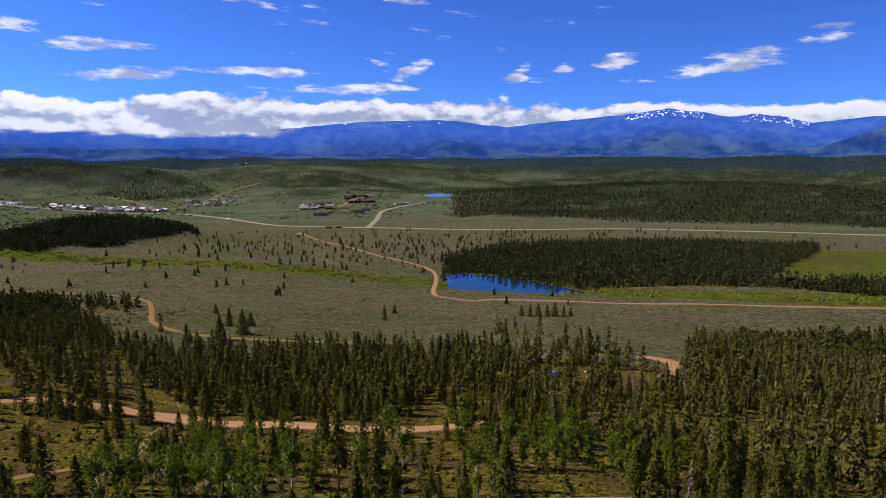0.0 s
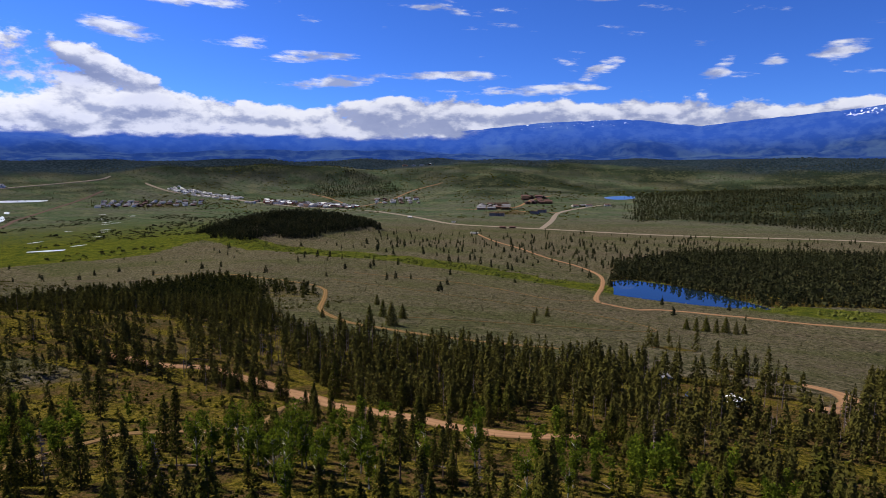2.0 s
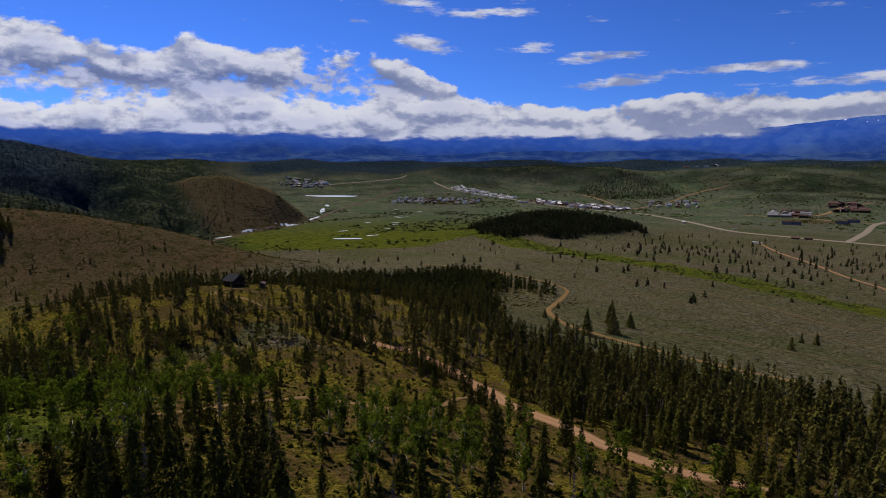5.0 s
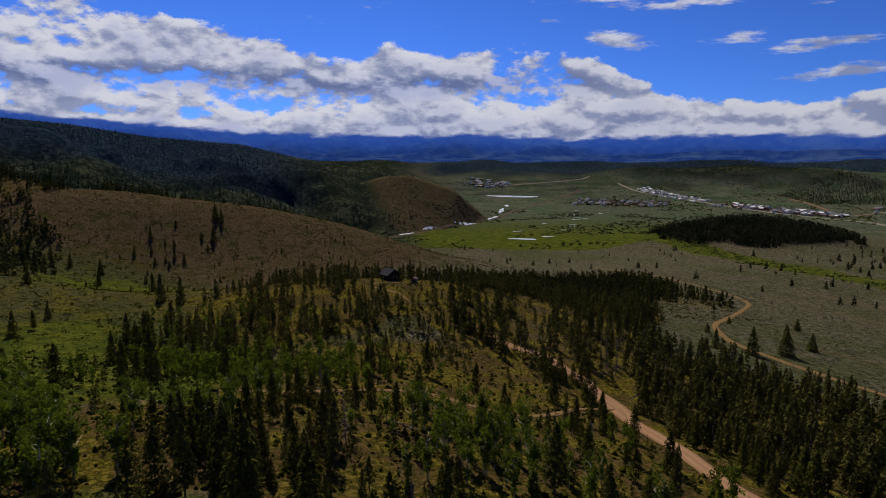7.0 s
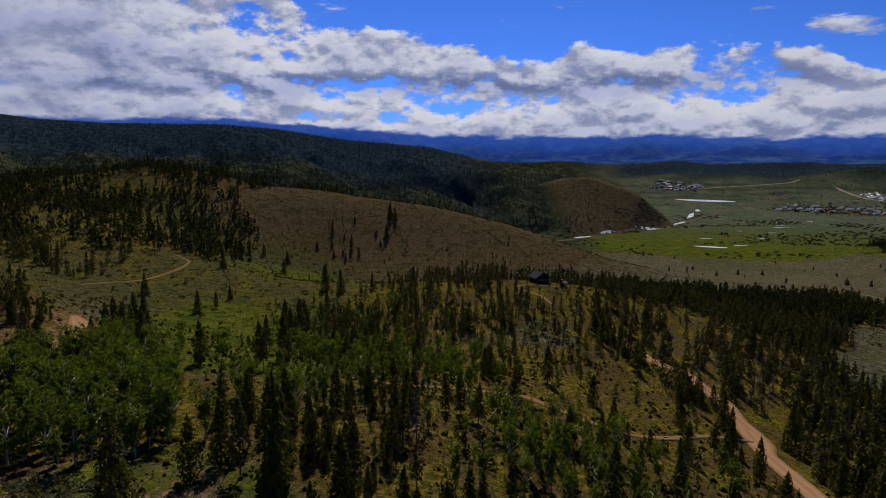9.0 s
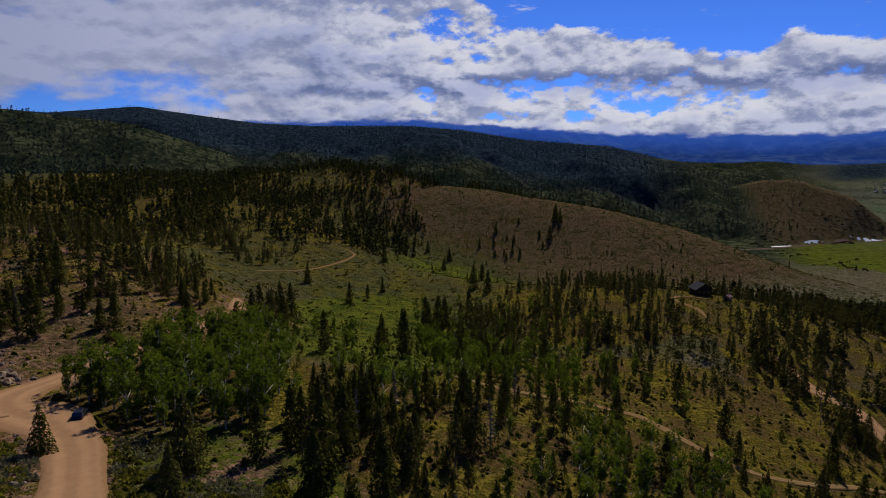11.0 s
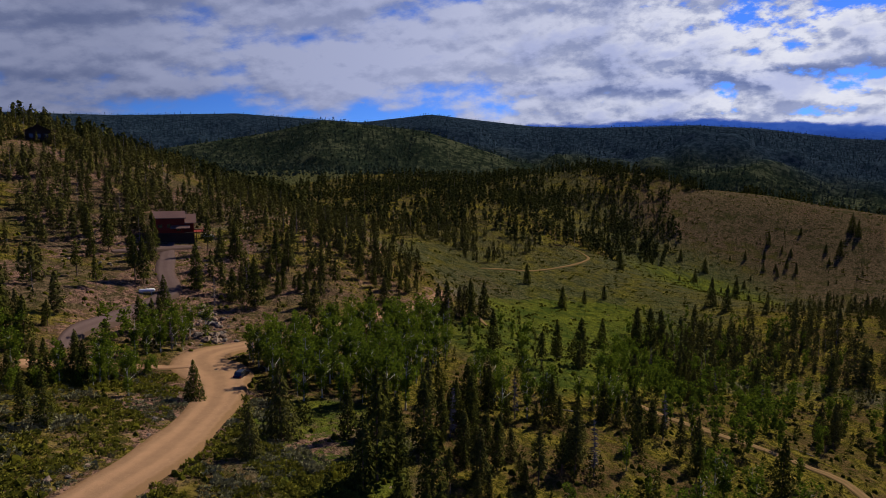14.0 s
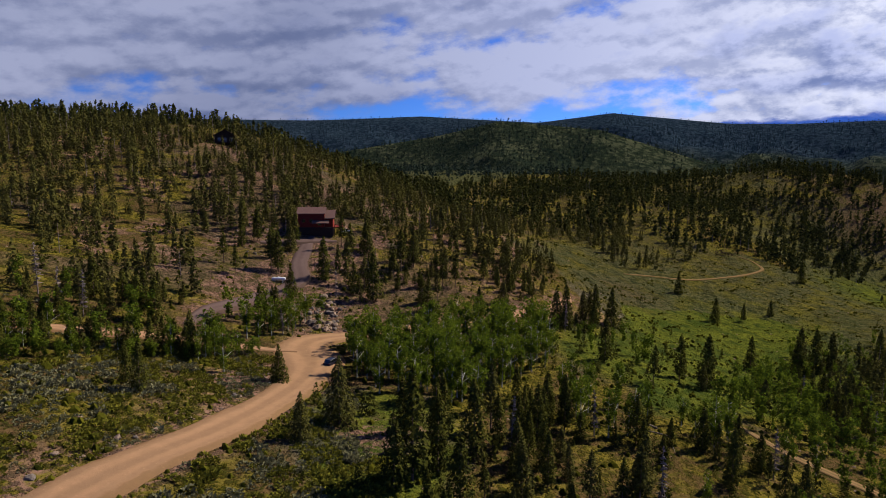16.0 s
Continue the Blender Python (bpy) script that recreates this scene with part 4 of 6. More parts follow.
def puddle(name, cx, cy, a, b, turn, label):
    """A small sheet of water lying on the flat."""
    c, s = math.cos(radians(turn)), math.sin(radians(turn))
    ring = [(cx + c * a * math.cos(t) * (1 + 0.2 * math.sin(3 * t + a)) - s * b * math.sin(t), cy + s * a * math.cos(t) * (1 + 0.2 * math.sin(3 * t + a)) + c * b * math.sin(t)) for t in np.arange(0, 6.2, 0.7)]
    make_pond(name, ring, None, label, SKY_BLUE_WATER if name == "far_pond" else SKY_PALE_WATER)


puddle("meadow_pond", -1126, 1060, 36, 13, 36, "pond in a green meadow, painted pale like reflected sky")
puddle("far_pond", 92, 2890, 68, 85, 0, "blue pond beyond the houses")
puddle("river_pond", -2345, 2045, 125, 24, 44, "pale still water beside the village")
for k in range(14):
    puddle("meadow_pool", -1130 - 41 * k + 60 * math.sin(2.3 * k), 1090 + 62 * k + 50 * math.cos(1.7 * k), 13 + 5 * math.sin(k), 5, 50 + 30 * math.sin(k), "small bright pool in the river meadow")

RIVER = [(-1385, 850), (-1405, 905), (-1425, 950), (-1440, 995), (-1480, 1100), (-1500, 1180), (-1525, 1230), (-1590, 1300), (-1690, 1420), (-1800, 1520), (-1885, 1617), (-1980, 1680), (-2050, 1760), (-2111, 1804), (-2230, 1930)]
for k, (a, b) in enumerate(((0, 1), (2, 3), (4, 6), (7, 8), (9, 11), (12, 13))):
    (x0, y0), (x1, y1) = RIVER[a], RIVER[b]
    puddle("river_reach", (x0 + x1) / 2, (y0 + y1) / 2, math.hypot(x1 - x0, y1 - y0) * 0.55, 9, math.degrees(math.atan2(y1 - y0, x1 - x0)), "bright reach of the winding river")


# ---- trees ----
def conifer(seed, height, radius, bare, count, size, pine=True):
    """Crown of tufts of needles round a stem: verts and triangles, base at the origin. A pine is a ragged column, a spruce full and pointed."""
    rng = np.random.default_rng(seed)
    t = 1 - rng.random(count) ** (0.70 if pine else 0.58)
    ang = rng.uniform(0, 6.283, count)
    lumps = rng.uniform(0.62, 1.2, (15, 6)) if pine else rng.uniform(0.75, 1.15, (15, 6))
    wide = np.minimum(1, 0.66 + 1.7 * t) * (1 - t) ** 0.74 * 1.12 if pine else (1 - t) ** 0.82
    lump = lumps[(t * 14.99).astype(int), ((ang / 6.284 + 0.37 * t) % 1 * 6).astype(int)]
    reach = (radius * wide * lump + 0.04 * radius) * (1 - 0.62 * rng.random(count) ** 2.4)
    out = np.stack([np.cos(ang), np.sin(ang), 0 * ang], -1)
    up = np.array((0, 0, 1.0))
    z = bare + (1 - bare) * t * 0.96 - reach * (0.05 if pine else 0.30) + size * rng.uniform(-0.5, 0.5, count)
    centre = out * reach[:, None] + up * z[:, None]
    face = out * 0.85 + up * 0.55 + 0.42 * rng.normal(size=(count, 3))
    face /= np.linalg.norm(face, axis=1)[:, None]
    way = out * 0.8 + up * (rng.uniform(-0.5, 0.5, count) if pine else rng.uniform(-1.1, -0.3, count))[:, None] + 0.35 * rng.normal(size=(count, 3))
    way -= face * (way * face).sum(1)[:, None]
    way /= np.linalg.norm(way, axis=1)[:, None] + 1e-9
    side = np.cross(face, way)
    length, half = size * rng.uniform(0.8, 1.5, count)[:, None], size * rng.uniform(0.38, 0.75, count)[:, None]
    v = np.stack([centre - way * length * 0.6 - side * half, centre - way * length * 0.5 + side * half, centre + way * length], 1).reshape(-1, 3)
    f = np.arange(count * 3).reshape(-1, 3)
    d, n = 0.4 * size, count * 3
    v = np.vstack([v, [(d, 0, 0.93), (-d, d, 0.93), (0, -d, 0.93), (0, 0, 1.0)]])
    f = np.vstack([f, [(n, n + 1, n + 3), (n + 1, n + 2, n + 3), (n + 2, n, n + 3)]])
    return v * height, f


def stem(height, radius, sides=6, lean=0.0, top=0.98):
    ang = np.arange(sides) * 6.283 / sides
    v = []
    for t, k in ((-0.03, 1.25), (0.06, 1.0), (0.5, 0.62), (top, 0.10)):
        v += [(radius * k * math.cos(a) + lean * height * t * t, radius * k * math.sin(a), height * t) for a in ang]
    f = []
    for r in range(3):
        for k in range(sides):
            a, b = r * sides + k, r * sides + (k + 1) % sides
            f += [(a, b, b + sides), (a, b + sides, a + sides)]
    return np.array(v), np.array(f)


def snag(seed, height, branches=90, wide=0.13):
    """A dead tree: bare stem with many thin drooping twigs."""
    rng = np.random.default_rng(seed)
    v, f = stem(height, 0.012 * height, 5)
    v, f = list(map(tuple, v)), list(map(tuple, f))
    for k in range(branches):
        t = rng.uniform(0.18, 0.97)
        z = height * t
        far = height * wide * (1 - t) ** 0.6 * rng.uniform(0.4, 1.15) + 0.2
        a = rng.uniform(0, 6.28)
        c, s = math.cos(a), math.sin(a)
        drop = rng.uniform(-0.45, 0.15) * far
        w = rng.uniform(0.05, 0.13)
        b = len(v)
        v += [(0, 0, z + w), (0, 0, z - w), (c * far, s * far, z + drop), (c * far * 0.55 - s * 0.14 * far, s * far * 0.55 + c * 0.14 * far, z + drop * 0.6 + 0.12)]
        f += [(b, b + 1, b + 2), (b, b + 2, b + 3)]
    return np.array(v), np.array(f)


def broadleaf(seed, height, radius, leaves, size):
    """Crown of many small leaf sprays set in clumps."""
    rng = np.random.default_rng(seed)
    v, f = [], []
    clumps = []
    for k in range(16):
        t = rng.uniform(0.0, 1.0)
        wide = radius * math.sin(math.pi * min(1, 0.15 + 0.85 * (1 - t) ** 0.7 + 0.12)) ** 0.6
        a = rng.uniform(0, 6.28)
        d = wide * rng.uniform(0.1, 0.85)
        clumps.append((d * math.cos(a), d * math.sin(a), height * (0.20 + 0.76 * t), radius * rng.uniform(0.28, 0.48)))
    for k in range(leaves):
        cx, cy, cz, cr = clumps[k % len(clumps)]
        p = rng.normal(size=3)
        p = p / np.linalg.norm(p) * cr * rng.uniform(0.5, 1.05) ** 0.5
        c = np.array((cx, cy, cz)) + p * (1, 1, 1.25)
        u = rng.normal(size=3)
        u /= np.linalg.norm(u)
        w = np.cross(u, rng.normal(size=3))
        w /= np.linalg.norm(w) + 1e-9
        s = size * rng.uniform(0.6, 1.3)
        b = len(v)
        v += [tuple(c - u * s * 0.8 - w * s * 0.55), tuple(c - u * s * 0.6 + w * s * 0.65), tuple(c + u * s)]
        f += [(b, b + 1, b + 2)]
    return np.array(v), np.array(f)


def aspen_wood(seed, height):
    rng = np.random.default_rng(seed)
    v, f = stem(height, 0.11 + 0.004 * height, 6, 0.04, 0.9)
    v, f = list(map(tuple, v)), list(map(tuple, f))
    for k in range(9):
        z = height * rng.uniform(0.3, 0.85)
        a, far = rng.uniform(0, 6.28), (height - z) * 0.3 + 0.4
        c, s = math.cos(a), math.sin(a)
        b = len(v)
        v += [(-s * 0.05, c * 0.05, z), (s * 0.05, -c * 0.05, z), (0, 0, z + 0.12), (c * far, s * far, z + far * 0.8)]
        f += [(b, b + 1, b + 3), (b + 1, b + 2, b + 3), (b + 2, b, b + 3)]
    return np.array(v), np.array(f)


def scatter(seed, x0, x1, y0, y1, gap):
    """Jittered spots on the plan."""
    rng = np.random.default_rng(seed)
    xs, ys = np.meshgrid(np.arange(x0, x1, gap), np.arange(y0, y1, gap))
    x = xs.ravel() + rng.uniform(-0.5, 0.5, xs.size) * gap
    y = ys.ravel() + rng.uniform(-0.5, 0.5, xs.size) * gap
    return x, y, rng.random(xs.size), rng.random(xs.size)


def multiply(name, shapes, mats, x, y, size, seed, label, category, sink=0.15, squash=None):
    """One object of many copies of the shapes, standing on the ground: for what nobody could count."""
    rng = np.random.default_rng(seed)
    pick = rng.integers(0, len(shapes), len(x))
    turn = rng.uniform(0, 6.283, len(x))
    z = land(x, y) - sink
    vs, fs, base = [], [], 0
    for k, (v, f) in enumerate(shapes):
        m = pick == k
        if not m.any():
            continue
        c, s, h = np.cos(turn[m])[:, None], np.sin(turn[m])[:, None], size[m][:, None]
        w = h * rng.uniform(0.8, 1.2, len(h))[:, None]
        px, py, pz = (v[:, 0] * c - v[:, 1] * s) * w + x[m][:, None], (v[:, 0] * s + v[:, 1] * c) * w + y[m][:, None], v[:, 2] * h + z[m][:, None]
        vs.append(np.stack([px, py, pz], -1).reshape(-1, 3))
        fs.append((f[None] + (np.arange(len(h)) * len(v))[:, None, None] + base).reshape(-1, 3))
        base += len(h) * len(v)
    me = raw_mesh(name, np.vstack(vs), np.vstack(fs), mats)
    return tagged(new(name, me), label, category, kind="stuff")


ROADSIDE = ((-25.5, 13.2, 8.2), (-13, 38.5, 8.4), (-22.5, 36.5, 13.0))
HOUSE_PINES = ((-66.5, -42.8, 9.5), (-82.3, -46.9, 16.0), (-92.4, -77.5, 14.0), (-69.3, -58, 15), (-71.2, -56.6, 15), (-99, -53.3, 15), (-109.6, -56.8, 13.5), (-89, -29.6, 17), (-81.7, -86.3, 13.6), (-112.7, -41.1, 16), (-119.6, -41.5, 15.8), (-104.3, -64.7, 13.8), (-87, -73, 12), (-84, -100, 12), (-95, -101, 9), (-58, -68, 11), (-77, -69, 13), (-56, -57, 10), (-130, -7.5, 10.2), (-74, -84, 11))
BANK_PINES = ((1.3, 11.4, 9.5), (1.8, 6.8, 8.3), (-16.4, 57, 12.4), (-20.3, 57, 18.5), (-25.7, 57.3, 13.3), (-31, 52, 13), (-34, 58, 15), (-40.1, 58.3, 11.1), (-42.6, 66.1, 8.9), (-53.3, 78.5, 6.9), (-36, 49, 12), (-45, 53, 14), (-50, 60, 12), (-38, 70, 10), (-30, 45, 11))
MEADOW_PINES = ((-134.2, 62, 17), (-194, 57.2, 13), (-266.3, 33.4, 9.6), (-289.5, 39.2, 8.6), (-248.1, 26.4, 12), (-222.6, 72.2, 18), (-236.2, 75.3, 15), (-257.8, 88.3, 14), (-216.1, 67.8, 15), (-270.6, 0.1, 11.9), (-117, 38.9, 13.3), (-136.9, 13.7, 15.6), (-152.3, 16.3, 16), (-162.9, 17.5, 15), (-133.3, 12.2, 14), (-228, 66, 16), (-306, 101.6, 14.9), (-101.8, 4.4, 14), (-318.5, 93.3, 17))
SLOPE_PINES = ((48.6, 97.7, 17.4), (37.5, 104, 11.2), (-16.9, 108, 16), (11, 101.8, 12.9), (44.4, 97, 8.6), (-56, 113, 7.6), (-53.1, 119.7, 10.3), (-102.7, 195.3, 9.2), (6.7, 122.7, 3.6), (4.1, 144.3, 6.3), (62.3, 158.2, 9.3), (-6.6, 106.4, 8.3), (-10.4, 114.3, 10.8), (28.9, 151.4, 9.6), (-32.2, 123.3, 10.1), (-40.1, 94.6, 6.4), (7, 171.4, 10.2), (-43.3, 278.4, 15))
TRACK_PINES = ((-54.1, 128.3, 9.8), (-49.8, 114.2, 5.7), (-90.8, 178.2, 12), (-88.9, 196, 8.5), (-69.5, 88.7, 11.6), (-215.7, 169.6, 10.1), (-124.1, 149.4, 15), (-90.3, 194, 13), (-107.9, 190.5, 9.8), (-53, 125, 5.1), (-73.6, 115.4, 13), (-162.5, 113.1, 15), (-74.1, 204, 15), (-132.7, 54.7, 14), (-198.5, 138.2, 13), (-77.6, 146.3, 9.4))
HILL_PINES = ((-531, 80, 14), (-437, 106, 17), (-655, 204, 19), (-646, 208, 17), (-608, 190, 15), (-616, 132, 13), (-611, 179, 9), (-567, 153, 10), (-565, 127, 8), (-580, 112, 10), (-569, 137, 7), (-486, 75, 12), (-516, 112, 8), (-512, 172, 7), (-557, 138, 8), (-539, 59, 12), (-590, 180, 7), (-390, 30.6, 15), (-598, 150, 9), (-575, 146, 11), (-588, 128, 8), (-604, 143, 7), (-640, 160, 8))
FLAT_PINES = ((-104.8, 354.1, 15.6), (-111, 333.4, 15), (-160.2, 475.3, 9.3), (-28.2, 442, 9.2), (-153.8, 360.2, 6.7), (-186.3, 338.3, 8.8), (-110.9, 393.3, 11), (-123.5, 389.6, 13), (-178, 339, 9.2), (-125.7, 324.8, 11), (-24, 507, 9), (-32, 499, 8), (-182, 428, 6), (-240, 500, 8), (86, 530, 10), (93, 526, 12), (101, 531, 13), (108, 526, 12), (116, 532, 14), (123, 528, 11), (130, 533, 9))
TURN_ASPENS = ((-50, 9), (-51.5, 5.5), (-53.5, 2), (-55.5, -1), (-48.5, 12), (-58, -3), (-53, 8), (-56, 3.5), (-46, -16.5), (-49, -18.5), (-52, -19.5), (-55, -21.5), (-50, -22.5), (-58, -23.5), (-54, -25.5), (-45, -20.5), (-42, -15.5), (-38, -15), (-48, -15), (-34.5, -14.5), (-60, -20))
SINGLES = (*ROADSIDE, *HOUSE_PINES, *BANK_PINES, *MEADOW_PINES, *SLOPE_PINES, *TRACK_PINES)


def clear_of_things(x, y):
    ok = (off_road(x, y) > 3.0) & ~inside(POND, x, y)
    for sx, sy, size in SINGLES:
        ok &= np.hypot(x - sx, y - sy) > 2.6
    for cx, cy, r in CLEARINGS:
        ok &= np.hypot(x - cx, y - cy) > r
    return ok


CLEARINGS = ((-106, -80, 13), (-68, -51, 7), (64, 228, 9), (50, 234, 7), (43, 252, 7), (-287, 223, 15), (-270, 212, 9), (-255, 202, 8), (-42, 9.5, 5), (-62, -28, 9), (-25.5, 13.2, 4), (-17, 38, 7), (62, 214, 8), (76, 216, 9), (47, 222, 8), (86, 224, 9), (70, 240, 10), (56, 236, 8), (50, 246, 7))

# the nearest trees, each a thing of its own
def tree_kind(name, crown, wood, mat_crown, mat_wood, label, category, group):
    root = tagged(new(name), label, category, group)
    if crown is not None:
        ob = new("crown", raw_mesh("crown", *crown, mat_crown))
        ob.parent = root
    ob = new("trunk", raw_mesh("trunk", *wood, mat_wood, True))
    ob.parent = root
    return root


PINES = [
    tree_kind("lodgepole_pine", conifer(1, 1.0, 0.155, 0.12, 760, 0.0275), stem(1.0, 0.012), NEEDLE, BARK, "slender green lodgepole pine on the slope", "pine tree", "pines on the slope"),
    tree_kind("lodgepole_pine", conifer(2, 1.0, 0.180, 0.06, 820, 0.0285), stem(1.0, 0.013), NEEDLE, BARK, "slender green lodgepole pine on the slope", "pine tree", "pines on the slope"),
    tree_kind("lodgepole_pine", conifer(3, 1.0, 0.140, 0.30, 560, 0.027), stem(1.0, 0.012), NEEDLE, BARK, "thin pine with a bare lower trunk", "pine tree", "pines on the slope"),
    tree_kind("spruce_tree", conifer(4, 1.0, 0.25, 0.02, 1200, 0.030, False), stem(1.0, 0.015), NEEDLE, BARK, "full dark spruce with boughs to the ground", "spruce tree", "spruces on the slope"),
    tree_kind("spruce_tree", conifer(5, 1.0, 0.21, 0.03, 850, 0.031, False), stem(1.0, 0.015), NEEDLE, BARK, "full dark spruce with boughs to the ground", "spruce tree", "spruces on the slope"),
]
SNAGS = [tree_kind("dead_pine", None, snag(11, 12.0), None, DEAD, "dead grey pine with bare broken branches", "dead tree", "dead pines"),
         tree_kind("dead_pine", None, snag(12, 10.0), None, DEAD, "dead grey pine with bare broken branches", "dead tree", "dead pines")]
ASPENS = [tree_kind("aspen_tree", broadleaf(21 + k, 9.0, 1.55 + 0.25 * k, 820, 0.25), aspen_wood(31 + k, 9.0), ASPEN, PALE_BARK, "light green aspen in leaf with pale trunk", "aspen tree", "aspen grove") for k in range(3)]
TEMPLATES = (*PINES, *SNAGS, *ASPENS)


def stand(ob, x, y, size, turn, wide=1.0, lean=0.0):
    z = float(land(x, y))
    m = Matrix.Translation((x, y, z - 0.1)) @ Matrix.Rotation(turn, 4, "Z") @ Matrix.Rotation(lean, 4, "X")
    made = copy_thing(ob, m)
    made.scale = (size * wide, size * wide, size)
    return made


# single trees that can be told apart: x, y, height
def stand_singles(spots, kinds, wide=1.0):
    for n, (x, y, size) in enumerate(spots):
        stand(PINES[kinds[n % len(kinds)]], x, y, size, 1.7 * n, wide)


for n, (x, y) in enumerate(TURN_ASPENS):
    stand(ASPENS[n % 3], x, y, 0.75 + 0.07 * ((n * 5) % 6), 2.1 * n)
stand_singles(ROADSIDE, (3,), 1.05)
stand_singles(HOUSE_PINES, (3, 1, 0, 2, 0, 2))
stand_singles(BANK_PINES, (1, 0, 1, 0, 1, 2))
stand_singles(MEADOW_PINES, (1, 4, 0, 4, 4), 1.05)
stand_singles(SLOPE_PINES, (0, 1, 2, 0, 1))
stand_singles(TRACK_PINES, (1, 0, 4, 0, 1))
stand_singles(HILL_PINES, (3, 4), 1.0)
stand_singles(FLAT_PINES, (3, 4), 1.2)

# the aspen grove beside the road
x, y, u, w = scatter(78, -120, -36, -6, 48, 3.9)
for k in np.flatnonzero(inside(ASPEN_GROVE, x, y) & (u < 0.95) & clear_of_things(x, y)):
    stand(ASPENS[k % 3], x[k], y[k], 0.65 + 0.8 * w[k], 6.28 * u[k], 1.0)

x, y, u, w = scatter(7, -190, 160, -40, 185, 4.3)
aspen_share = np.maximum(hill(x, y, -40, 112, 1.0, 12), hill(x, y, 25, 122, 1.0, 12))
aspen_share = np.maximum(aspen_share, np.maximum(hill(x, y, -142, 62, 0.8, 18), hill(x, y, -2, -12, 1.0, 11)))
aspen_share = np.maximum(aspen_share, np.maximum(hill(x, y, -40, -28, 0.9, 7), np.maximum(hill(x, y, -76, 58, 0.6, 8), hill(x, y, -97, 75, 0.7, 10))))
aspen_share = np.maximum(aspen_share, np.maximum(hill(x, y, -115, 100, 0.55, 20), np.maximum(hill(x, y, -12, 158, 0.8, 7), hill(x, y, -160, 120, 0.4, 18))))
bank = (np.hypot(x - 14, y - 18) < 34) & (y > -6)
ok = clear_of_things(x, y) & ~bank & (~inside(ASPEN_GROVE, x, y) | (w > 0.62))
is_aspen = ok & (u < aspen_share * 0.95) & ~inside(GREEN_OPENING, x, y)
pines = ok & ~is_aspen & (u < wood_share(x, y) * 1.35 * step(0.2, 0.75, value_noise(x / 17, y / 17)))
NEAR_LIMIT = 330
ax, ay, aw = x[is_aspen], y[is_aspen], w[is_aspen]
near_first = np.argsort(np.hypot(ax + 30, ay - 60))
for n, k in enumerate(near_first[:75]):
    stand(ASPENS[n % 3], ax[k], ay[k], 0.7 + 0.55 * aw[k], 6.28 * aw[k], 0.95)
k = near_first[75:]
multiply("aspen_stand", [broadleaf(130 + j, 9.0, 1.7, 300, 0.36) for j in range(3)], ASPEN, ax[k], ay[k], 0.7 + 0.5 * aw[k], 36, "light green aspens among the pines", "aspen grove")
px, py, pw = x[pines], y[pines], w[pines]
order = np.argsort(np.hypot(px + 60, py - 70))
for n, k in enumerate(order[:NEAR_LIMIT]):
    if pw[k] < 0.08:
        stand(SNAGS[n % 2], px[k], py[k], 0.7 + 4 * pw[k], 40 * pw[k], 1, 0.06 * math.sin(n))
    else:
        kind = (0, 1, 2, 1, 0, 4, 0, 2, 1, 2)[n % 10]
        stand(PINES[kind], px[k], py[k], (4.0 + 8.6 * pw[k] ** 1.3) * (0.8 if kind > 2 else 1.0), 6.28 * pw[k], 0.9 + 0.35 * ((n * 7) % 10) / 10, 0.03 * math.sin(n))
# young pines coming up between them
x, y, u, w = scatter(14, -190, 70, 20, 185, 6.2)
young = np.flatnonzero((u < 0.50) & clear_of_things(x, y) & (np.hypot(x - 14, y - 18) > 34) & ~inside(ASPEN_GROVE, x, y))
multiply("sapling_pines", [conifer(104 + k, 1.0, 0.24, 0.02, 90, 0.07) for k in range(4)], NEEDLE, x[young], y[young], 1.4 + 4.2 * w[young] ** 1.6, 15, "young green pines between the taller trees", "young pines")
# a line of pines along the forest road
for n, t in enumerate(np.concatenate([np.linspace(0.0, 0.42, 9), np.linspace(0.74, 1.0, 6)])):
    stand(PINES[(1, 0, 3, 1, 4)[n % 5]], -190 + 86 * t, 207 - 4 * t + 2.5 * math.sin(5 * n), 8 + 4 * ((n * 7) % 5) / 5, n, 1.1)
restx, resty, restw = px[order[NEAR_LIMIT:]], py[order[NEAR_LIMIT:]], pw[order[NEAR_LIMIT:]]

# a screen of trees between the bank and the side road
SCREEN = [(-31, -4), (-14, -3), (0, -8), (20, -8), (48, -9), (48, -22), (14, -19), (-10, -14), (-24, -9.5)]
x, y, u, w = scatter(77, -40, 50, -20, 0, 3.1)
for k in np.flatnonzero(inside(SCREEN, x, y) & (u < 0.85)):
    if w[k] < 0.42:
        stand(ASPENS[k % 3], x[k], y[k], 0.6 + 1.1 * w[k], 6.28 * u[k])
    else:
        stand(PINES[k % 5], x[k], y[k], 6 + 7 * (w[k] - 0.4), 6.28 * u[k], 1.1)

rng = np.random.default_rng(79)
t = rng.random(70)
x, y = -32 + 80 * t + rng.normal(0, 1.0, 70), -4.5 - 3.5 * t + rng.normal(0, 1.1, 70)
multiply("young_aspens", [broadleaf(120 + k, 9.0, 2.6, 420, 0.36) for k in range(3)], ASPEN, x, y, 0.28 + 0.25 * rng.random(70), 80, "young bushy aspens along the top of the bank", "aspen thicket")
# woods further off, past counting
MID = [conifer(40 + k, 1.0, r, b, 130, 0.055, k != 3) for k, (r, b) in enumerate(((0.150, 0.12), (0.175, 0.05), (0.135, 0.22), (0.19, 0.03), (0.160, 0.10)))]
LOW = [conifer(50 + k, 1.0, r, b, 28, 0.125, k != 2) for k, (r, b) in enumerate(((0.18, 0.06), (0.20, 0.08), (0.24, 0.03), (0.16, 0.12)))]
